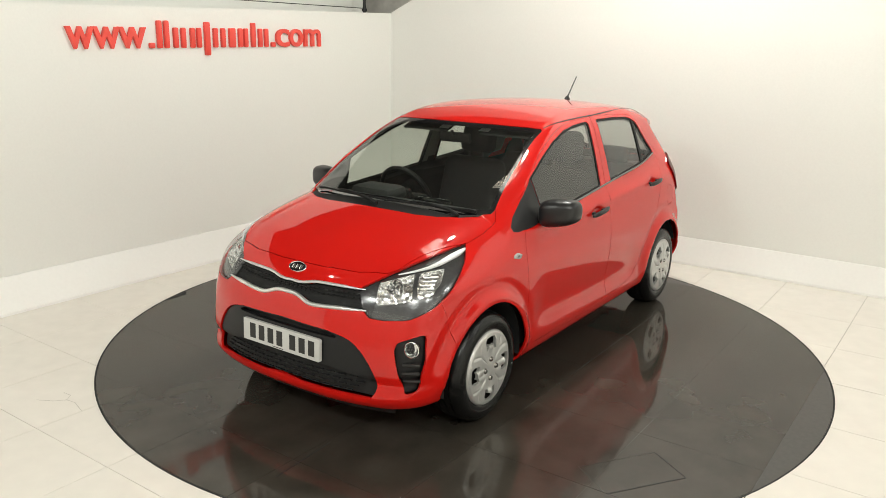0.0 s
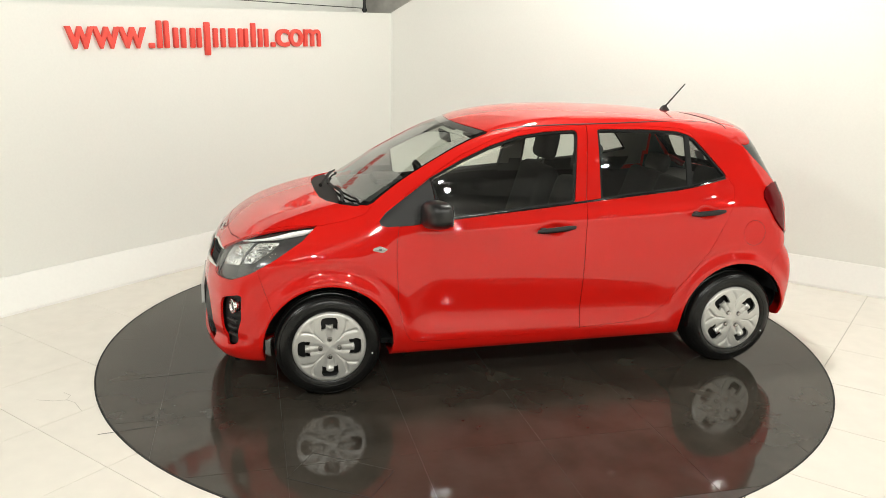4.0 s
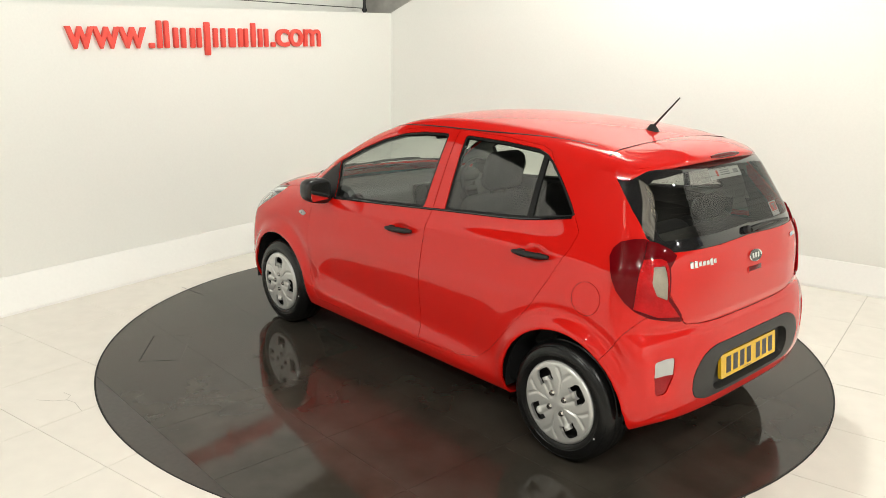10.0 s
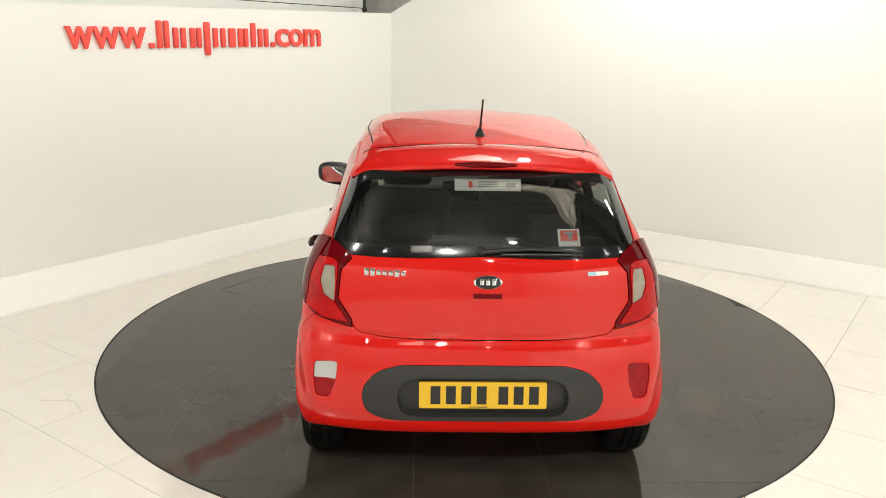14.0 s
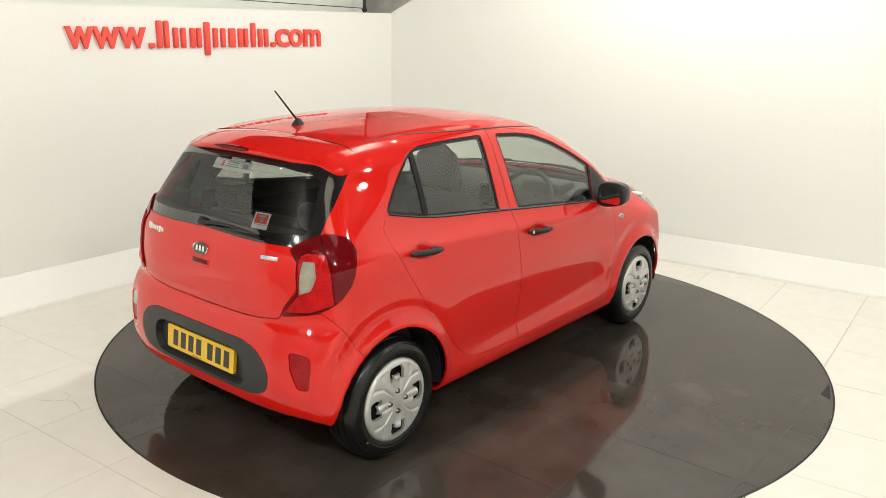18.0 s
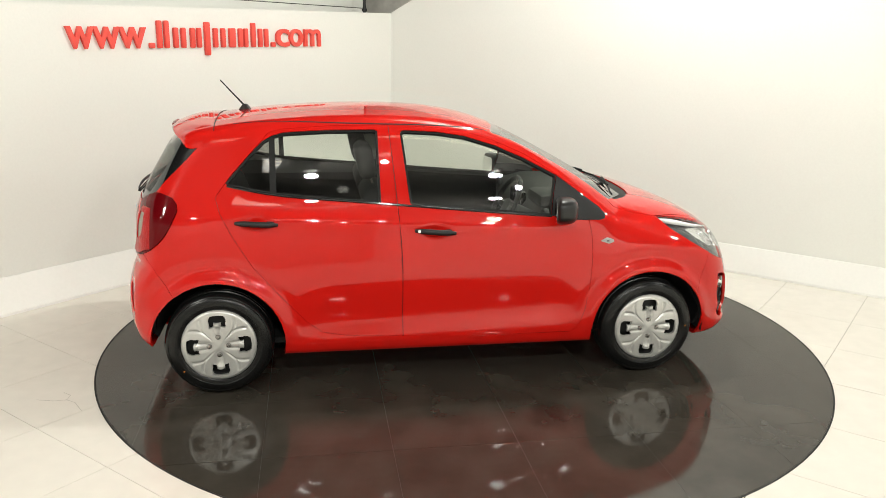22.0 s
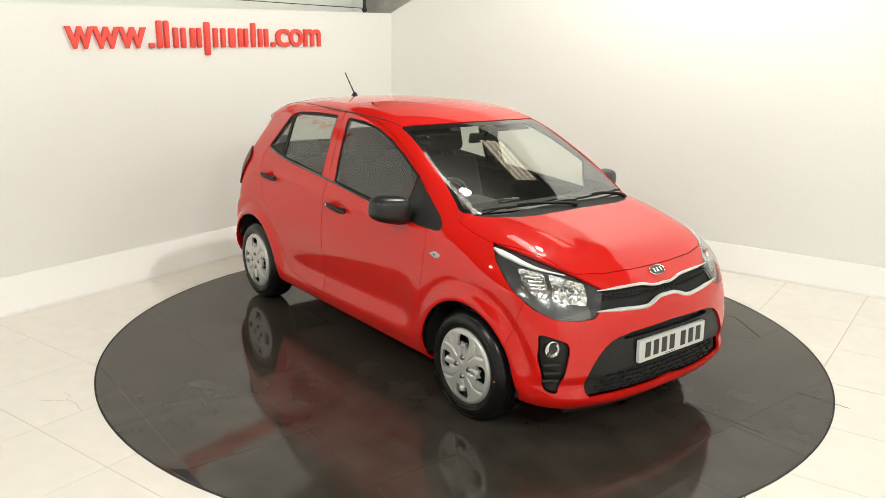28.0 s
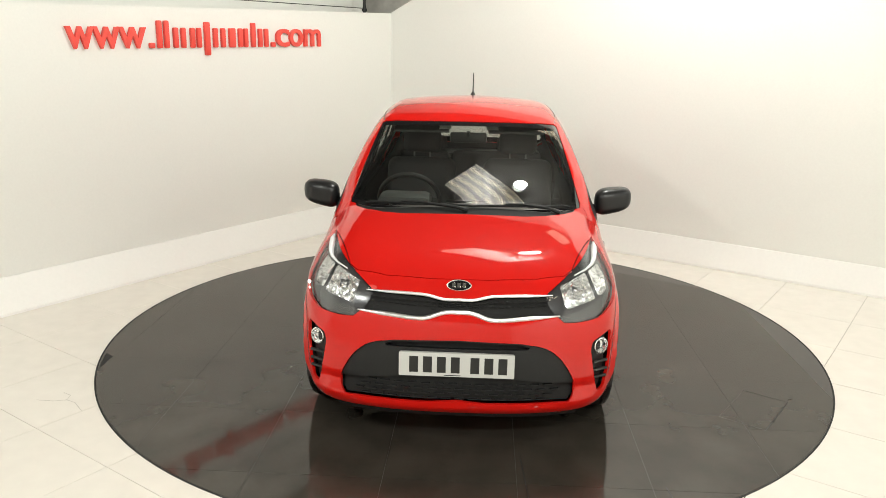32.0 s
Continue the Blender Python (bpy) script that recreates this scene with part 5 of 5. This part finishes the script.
# ---- inside the car ----
def build_cabin():
    bm = bmesh.new()
    prism(bm, [(1.02, 0.50), (1.02, 0.955), (0.96, 0.975), (0.78, 0.975), (0.66, 0.945), (0.60, 0.88), (0.61, 0.78), (0.70, 0.66), (0.74, 0.50)][::-1], -0.60, 0.60, Matrix(((1, 0, 0, 0), (0, 0, 1, 0), (0, 1, 0, 0), (0, 0, 0, 1))))
    bmesh.ops.recalc_face_normals(bm, faces=bm.faces)
    dash = cpart("dashboard", bm, M_TRIM_GREY, None, "dark grey dashboard", 50)
    bm = bmesh.new()
    box(bm, (0.60, -0.50, 0.93), (0.80, -0.20, 1.015), 0.035)
    cpart("instrument_hood", bm, M_TRIM_GREY, dash)
    bm = bmesh.new()
    box(bm, (0.58, -0.12, 0.80), (0.63, 0.12, 0.96), 0.015)
    cpart("centre_console", bm, M_GLOSS_BLACK, dash)
    for y in (-0.56, 0.56):
        bm = bmesh.new()
        lathe(bm, [(0.05, -0.01), (0.05, 0.012), (0.04, 0.014), (0.036, 0.0), (0, 0.0)], 24, facing((0.615, y, 0.90), (-1, 0, 0.1)))
        cpart("air_vent", bm, M_TRIM_GREY, dash)
    # steering wheel, on the car's right
    m = facing((0.43, -0.35, 0.925), (-0.90, 0, 0.42))
    bm = bmesh.new()
    tube(bm, [m @ Vector((0.182 * math.cos(a), 0.182 * math.sin(a), 0)) for a in np.linspace(0, 2 * math.pi, 49)], 0.0155, 10)
    sw = cpart("steering_wheel", bm, M_BLACK, None, "black three-spoke steering wheel")
    bm = bmesh.new()
    box(bm, (-0.065, -0.055, -0.035), (0.065, 0.05, 0.0), 0.02, m)
    cpart("steering_hub", bm, M_TRIM_GREY, sw)
    for a in (0, 180, 270):
        bm = bmesh.new()
        box(bm, (0.05, -0.018, -0.018), (0.178, 0.018, -0.004), 0.005, m @ pose(0, 0, 0, 0, 0, a))
        cpart("spoke", bm, M_TRIM_GREY, sw)
    bm = bmesh.new()
    tube(bm, [m @ Vector((0, 0, -0.03)), m @ Vector((0, 0, -0.22))], 0.045, 12)
    cpart("steering_column", bm, M_TRIM_GREY, sw)

    def seat(y):
        root = new("seat")
        root.parent = car
        root.location = CAR_AT
        root["label"] = "black cloth front seat"
        bm = bmesh.new()
        box(bm, (-0.22, y - 0.235, 0.42), (0.30, y + 0.235, 0.60), 0.06, None, 3)
        cpart("cushion", bm, M_FABRIC, root, "", 60)
        bm = bmesh.new()
        box(bm, (-0.075, -0.24, 0.0), (0.075, 0.24, 0.58), 0.07, Matrix.Translation((-0.20, y, 0.52)) @ pose(0, 0, 0, 0, -17, 0), 3)
        cpart("backrest", bm, M_FABRIC, root, "", 60)
        bm = bmesh.new()
        vs = box(bm, (-0.05, -0.135, 0.0), (0.05, 0.135, 0.205), 0.045, None, 3)
        for v in vs:
            v.co.y *= 1 - 0.9 * max(0, v.co.z - 0.10)
        bmesh.ops.transform(bm, matrix=Matrix.Translation((-0.375, y, 1.105)) @ pose(0, 0, 0, 0, -12, 0), verts=list(bm.verts))
        cpart("headrest", bm, M_FABRIC, root, "", 60)
        for dy in (-0.055, 0.055):
            bm = bmesh.new()
            tube(bm, [(-0.345, y + dy, 1.04), (-0.372, y + dy, 1.13)], 0.006, 8)
            cpart("headrest_post", bm, M_STEEL, root)
    seat(0.335)
    seat(-0.335)
    bm = bmesh.new()
    box(bm, (-1.05, -0.60, 0.42), (-0.60, 0.60, 0.62), 0.06, None, 3)
    bench = cpart("rear_bench", bm, M_FABRIC, None, "black cloth rear bench", 60)
    for y, w in ((0.20, 0.36), (-0.38, 0.20)):
        bm = bmesh.new()
        box(bm, (-0.06, -w, 0.0), (0.06, w, 0.50), 0.045, Matrix.Translation((-1.04, y, 0.54)) @ pose(0, 0, 0, 0, -20, 0), 3)
        cpart("bench_backrest", bm, M_FABRIC, bench, "", 60)
    for y in (0.32, -0.32):
        bm = bmesh.new()
        box(bm, (-0.045, -0.12, 0.0), (0.045, 0.12, 0.13), 0.04, Matrix.Translation((-1.22, y, 1.00)) @ pose(0, 0, 0, 0, -14, 0), 3)
        cpart("bench_headrest", bm, M_FABRIC, bench, "", 60)
    bm = bmesh.new()
    box(bm, (-1.56, -0.56, 0.955), (-1.24, 0.56, 0.985), 0.008)
    cpart("parcel_shelf", bm, M_BLACK, None, "black parcel shelf")
    # mirror and visors at the screen's top
    bm = bmesh.new()
    box(bm, (-0.012, -0.11, -0.032), (0.012, 0.11, 0.032), 0.011, Matrix.Translation((0.40, 0.0, 1.305)) @ pose(0, 0, 0, 0, 12, 0))
    rv = cpart("inside_mirror", bm, M_BLACK, None, "black rear-view mirror")
    bm = bmesh.new()
    tube(bm, [(0.41, 0, 1.315), (0.44, 0, 1.345)], 0.009, 8)
    cpart("mirror_stalk", bm, M_BLACK, rv)
    for y in (-0.29, 0.29):
        bm = bmesh.new()
        box(bm, (-0.075, -0.17, -0.008), (0.075, 0.17, 0.008), 0.007, Matrix.Translation((0.25, y, 1.352)) @ pose(0, 0, 0, 0, 20, 0))
        v = cpart("sun_visor", bm, M_TRIM_GREY, None, "grey sun visor")
        bm = bmesh.new()
        box(bm, (0.0, -0.035, 0.009), (0.05, 0.035, 0.0095), 0.0, Matrix.Translation((0.27, y * 0.5, 1.352)) @ pose(0, 0, 0, 0, 20, 0))
        cpart("visor_label", bm, M_STICKER, v)
    bm = bmesh.new()
    box(bm, (-1.5, -0.66, 0.24), (1.05, 0.66, 0.27), 0.0)
    cpart("cabin_floor", bm, M_LINER)


build_cabin()


# ---- the wall sign: plain bars stand for the name ----
def build_sign():
    root = empty("wall_lettering", "raised red web address lettering on the off-white wall", "sign")
    tilt = 0.0135
    face = WALL_U + 0.001

    def base_z(v):
        return 1.7735 + tilt * v

    def rod(v0, v1, z0, z1):
        """One raised stroke, given across the wall and up it."""
        bm = bmesh.new()
        vm = (v0 + v1) / 2
        prism(bm, rounded([(v0, z0), (v1, z0), (v1, z1), (v0, z1)], 0.012, 2), 0.0, 0.026, SIGN_AT @ Matrix.Translation((0, base_z(vm), 0)), 0.003)
        bmesh.ops.recalc_face_normals(bm, faces=bm.faces)
        return bm
    # local x runs along V, y up, z out of the wall
    global SIGN_AT
    SIGN_AT = Matrix((V, Vector((0, 0, 1)), U)).transposed().to_4x4()
    SIGN_AT.translation = at_uv(face, 0)

    def glyph(ch, v0, v1, height):
        cu = bpy.data.curves.new("glyph", "FONT")
        cu.body, cu.extrude, cu.size, cu.offset = ch, 0.02, 1.0, 0.014
        cu.resolution_u = 5
        tmp = bpy.data.objects.new("glyph", cu)
        scene.collection.objects.link(tmp)
        bpy.context.view_layer.update()
        me = bpy.data.meshes.new_from_object(tmp.evaluated_get(bpy.context.evaluated_depsgraph_get()))
        bpy.data.objects.remove(tmp)
        co = np.array([v.co[:] for v in me.vertices])
        lo, hi = co.min(0), co.max(0)
        bm = bmesh.new()
        bm.from_mesh(me)
        bpy.data.meshes.remove(me)
        vm = (v0 + v1) / 2
        for v in bm.verts:
            p = Vector(((v.co.x - lo[0]) / (hi[0] - lo[0]) * (v1 - v0) + v0, (v.co.y - lo[1]) / (hi[1] - lo[1]) * height + base_z(vm), (v.co.z - lo[2]) / (hi[2] - lo[2]) * 0.026))
            v.co = SIGN_AT @ p
        return bm
    xh = 0.158
    for ch, v0, v1 in (("w", -0.939, -0.724), ("w", -0.735, -0.515), ("w", -0.527, -0.292)):
        part("letter_w", glyph(ch, v0, v1, xh), M_RED_SIGN, root, "raised red letter", 30)
    for ch, v0, v1 in (("c", 1.045, 1.208), ("o", 1.212, 1.380), ("m", 1.400, 1.618)):
        part("letter_" + ch, glyph(ch, v0, v1, xh), M_RED_SIGN, root, "raised red letter", 30)
    for v0 in (-0.265, 0.990):
        part("letter_dot", rod(v0, v0 + 0.045, 0.0, 0.042), M_RED_SIGN, root, "raised red full stop", 30)
    # bars of each character's height and width
    spans = [(-0.190, -0.085, 0.0, 0.210), (-0.040, 0.072, 0.0, xh), (0.122, 0.225, 0.0, xh), (0.262, 0.312, -0.062, 0.205), (0.352, 0.472, 0.0, xh), (0.516, 0.580, 0.0, xh), (0.618, 0.718, 0.0, xh), (0.760, 0.804, 0.0, 0.205), (0.842, 0.952, 0.0, xh)]
    for v0, v1, z0, z1 in spans:
        pairs = [(v0, v1)] if v1 - v0 < 0.07 else [(v0, v0 + 0.040), (v1 - 0.040, v1)]
        for a, b in pairs:
            part("bar", rod(a, b, z0, z1), M_RED_SIGN, root, "raised red bar", 30)


build_sign()


# ---- overhead: lamps, rooflights, hanging rod ----
def build_overhead():
    first = None
    for (lx, ly) in LAMP_PLACES:
        if first is None:
            first = empty("ceiling_lamp", "round globe lamp hanging from the dark roof", "lamp", "ceiling lamps")
            first.location = (lx, ly, LAMP_HEIGHT)
            bm = bmesh.new()
            lathe(bm, [(0.10, 0.20), (0.09, 0.24), (0.05, 0.28), (0.0, 0.29)], 32)
            part("cap", bm, M_BEAM, first)
            bm = bmesh.new()
            tube(bm, [(0, 0, 0.28), (0, 0, CEILING - LAMP_HEIGHT)], 0.01, 8)
            part("rod", bm, M_STEEL, first)
        else:
            copy_thing(first, pose(lx, ly, LAMP_HEIGHT))
    rod = bmesh.new()
    tube(rod, [(-1.133, 3.906, 2.10), (-1.133, 3.906, CEILING)], 0.016, 10)
    hang = tagged(part("hanging_rod", rod, M_BLACK, None, "", 35), "thin black rod beyond the partition wall", "rod")
    clip = bmesh.new()
    lathe(clip, [(0.0, 0), (0.028, 0), (0.028, 0.03), (0, 0.03)], 12, Matrix.Translation((-1.133, 3.906, 2.16)))
    part("clip", clip, M_BLACK, hang)
    # corrugated rooflight sheets let in the dark roof
    for cx, cy, turn, w, l in [(0.35, 0.30, -45, 0.70, 0.42), (-2.2, -3.0, 75, 0.32, 0.28), (1.65, -3.85, -8, 1.1, 0.42), (-0.5, -6.4, 0, 0.35, 0.45), (1.75, 2.42, -45, 0.5, 0.38)]:
        root = empty("rooflight", "dirty corrugated translucent rooflight sheet in the roof", "rooflight", "rooflights")
        root.location = (cx, cy, CEILING - 0.03)
        root.rotation_euler = (0, 0, radians(turn))
        bm = bmesh.new()
        n = 60
        cols = []
        for i in range(n + 1):
            y = -l + 2 * l * i / n
            z = 0.012 * math.cos(y * 2 * math.pi / 0.17)
            cols.append((bm.verts.new((w, y, z)), bm.verts.new((-w, y, z))))
        for a, b in zip(cols, cols[1:]):
            bm.faces.new((a[0], a[1], b[1], b[0]))
        part("sheet", bm, M_ROOFLIGHT, root, "", 60)
        for yy in (-l, l):
            bm = bmesh.new()
            box(bm, (-w - 0.03, yy - 0.03, -0.03), (w + 0.03, yy + 0.03, 0.03))
            part("rail", bm, M_DARK_ROOF, root)


build_overhead()


# ---- the turntable's tiles and the floor's tiles ----
def clip_poly(poly, a, b):
    """Keeps the side of a convex polygon left of the line a to b."""
    out = []
    for p, q in zip(poly, poly[1:] + poly[:1]):
        dp = (b[0] - a[0]) * (p[1] - a[1]) - (b[1] - a[1]) * (p[0] - a[0])
        dq = (b[0] - a[0]) * (q[1] - a[1]) - (b[1] - a[1]) * (q[0] - a[0])
        if dp >= 0:
            out.append(p)
        if dp * dq < 0:
            t = dp / (dp - dq)
            out.append((p[0] + (q[0] - p[0]) * t, p[1] + (q[1] - p[1]) * t))
    return out


def in_disc(poly, r, n=144):
    for k in range(n):
        if not poly:
            break
        a0, a1 = 2 * math.pi * k / n, 2 * math.pi * (k + 1) / n
        poly = clip_poly(poly, (r * math.cos(a0), r * math.sin(a0)), (r * math.cos(a1), r * math.sin(a1)))
    return poly


def out_of_disc(poly, r):
    """The part of a square outside the disc, where its outline crosses it twice."""
    fine = []
    for p, q in zip(poly, poly[1:] + poly[:1]):
        for k in range(60):
            fine.append((p[0] + (q[0] - p[0]) * k / 60, p[1] + (q[1] - p[1]) * k / 60))
    out = [math.hypot(*p) > r for p in fine]
    if all(out):
        return poly
    if not any(out):
        return []
    i = next(k for k in range(len(fine)) if out[k] and not out[k - 1])
    fine, out = fine[i:] + fine[:i], out[i:] + out[:i]
    chain = []
    for p, o in zip(fine, out):
        if not o:
            break
        chain.append(p)
    corners = [p for p in chain if any(math.hypot(p[0] - c[0], p[1] - c[1]) < 1e-6 for c in poly)]
    a0, a1 = math.atan2(chain[-1][1], chain[-1][0]), math.atan2(chain[0][1], chain[0][0])
    d = (a1 - a0 + math.pi) % (2 * math.pi) - math.pi
    n = max(2, int(abs(d) / 0.03))
    arc = [(r * math.cos(a0 + d * k / n), r * math.sin(a0 + d * k / n)) for k in range(n + 1)]
    return [p for p in corners if p not in (chain[0], chain[-1])] + arc


def slab(name, poly, top, depth, mat, parent, label=""):
    area = sum(p[0] * q[1] - q[0] * p[1] for p, q in zip(poly, poly[1:] + poly[:1]))
    if area < 0:
        poly = poly[::-1]
    if abs(area) < 4e-5:
        return None
    bm = bmesh.new()
    hi = [bm.verts.new((x, y, top)) for x, y in poly]
    lo = [bm.verts.new((x, y, top - depth)) for x, y in poly]
    bm.faces.new(hi)
    n = len(poly)
    for k in range(n):
        bm.faces.new((lo[k], lo[(k + 1) % n], hi[(k + 1) % n], hi[k]))
    return link(name, bm, mat, parent, label)


def build_tiles():
    # turntable: a dark bed, square dark tiles with fine joints, a hatch cut in
    bm = bmesh.new()
    lathe(bm, [(0, -0.0012), (DISC_R, -0.0012), (DISC_R, -0.06), (0, -0.06)], 192)
    part("bed", bm, M_GROOVE_GREY, turntable)
    g = 0.0009
    for i in range(-4, 4):
        for j in range(-4, 4):
            x0, x1 = i * 0.605, (i + 1) * 0.605
            y0, y1 = -0.295 + j * 0.59, -0.295 + (j + 1) * 0.59
            poly = in_disc([(x0 + g, y0 + g), (x1 - g, y0 + g), (x1 - g, y1 - g), (x0 + g, y1 - g)], DISC_R - 0.002)
            if poly:
                slab("tile", poly, 0.0, 0.0012, M_DISC, turntable)
    # inspection hatch: a plate with a dark slit round it, laid on the tiles
    c = Vector((0.98, 1.585))
    ax = Vector((0.825, -0.565)).normalized()
    ay = Vector((-ax.y, ax.x))
    hw, hh = 0.205, 0.118
    for name, sx, sy, w, h, mat in (("hatch_edge", 0, hh, hw, 0.0026, M_GROOVE), ("hatch_edge", -hw, 0, 0.0014, hh, M_GROOVE), ("hatch_edge", hw, 0, 0.0008, hh, M_GROOVE_GREY), ("hatch_edge", 0, -hh, hw, 0.0008, M_GROOVE_GREY)):
        q = [c + ax * (sx + a * w) + ay * (sy + b * h) for a, b in ((-1, -1), (1, -1), (1, 1), (-1, 1))]
        slab(name, [tuple(p) for p in q], 0.0008, 0.0008, mat, turntable)
    slab("edge_chip", [(0.56, -2.135), (0.60, -2.075), (0.79, -2.070), (0.70, -2.10)], 0.0009, 0.0009, M_GROOVE, turntable, "dark chipped patch at the rim")
    for a, b, w in (((1.60, 0.32), (1.97, 0.344), 0.002), ((1.79, 0.945), (2.08, 0.985), 0.002)):
        d = Vector((b[0] - a[0], b[1] - a[1])).normalized()
        o = Vector((-d.y, d.x)) * w
        slab("scratch", [tuple(Vector(a) + o), tuple(Vector(b) + o), tuple(Vector(b) - o), tuple(Vector(a) - o)], 0.0008, 0.0008, M_GROOVE, turntable)
    rim = bmesh.new()
    lathe(rim, [(DISC_R + 0.0015, 0.0004), (DISC_R + 0.009, 0.0004), (DISC_R + 0.009, -0.05), (DISC_R + 0.0015, -0.05)], 192)
    tagged(link("trim_ring", rim, M_GROOVE), "thin black gap strip round the turntable", "trim", kind="structure")

    # hairline crack in a tile
    for line in ([(-2.225, -1.161), (-2.131, -1.168), (-2.07, -1.15), (-2.076, -1.096), (-2.129, -1.064)], [(-2.07, -1.15), (-2.011, -1.179), (-1.93, -1.272)]):
        for a, b in zip(line, line[1:]):
            d = Vector((b[0] - a[0], b[1] - a[1])).normalized()
            o = Vector((-d.y, d.x)) * 0.0012
            slab("crack", [tuple(Vector(a) + o), tuple(Vector(b) + o), tuple(Vector(b) - o), tuple(Vector(a) - o)], 0.0006, 0.0006, M_GROUT, floor)
    # floor tiles
    g = 0.0013
    near, rest = [], []
    for i in range(-9, 14):
        for j in range(-10, 10):
            u0, v0 = -0.315 + i * 0.5925, -2.36 + j * 0.6015
            quad = [at_uv(u0 + a, v0 + b) for a, b in ((g, g), (0.5925 - g, g), (0.5925 - g, 0.6015 - g), (g, 0.6015 - g))]
            if u0 + 0.5925 < WALL_U or v0 > WALL_V or u0 > 6.9 or v0 < -7.4:
                continue
            poly = out_of_disc([(p.x, p.y) for p in quad], DISC_R + 0.0095)
            if poly:
                (near if Vector((u0 + 0.3, v0 + 0.3)).length < 5.2 else rest).append(poly)
    for poly in near:
        slab("tile", poly, 0.0, 0.006, M_TILE, floor)
    bm = bmesh.new()
    for poly in rest:
        bm.faces.new([bm.verts.new((x, y, 0.0)) for x, y in poly])
    bmesh.ops.recalc_face_normals(bm, faces=bm.faces)
    tagged(link("far_tiles", bm, M_TILE, floor), kind="stuff")


build_tiles()


def motions():
    rows = [(t, pose(0, 0, 0, 0, 0, START_TURN + TURN_RATE * t)) for t in range(33)]
    walk(turntable, rows)
    walk(car, rows)


motions()
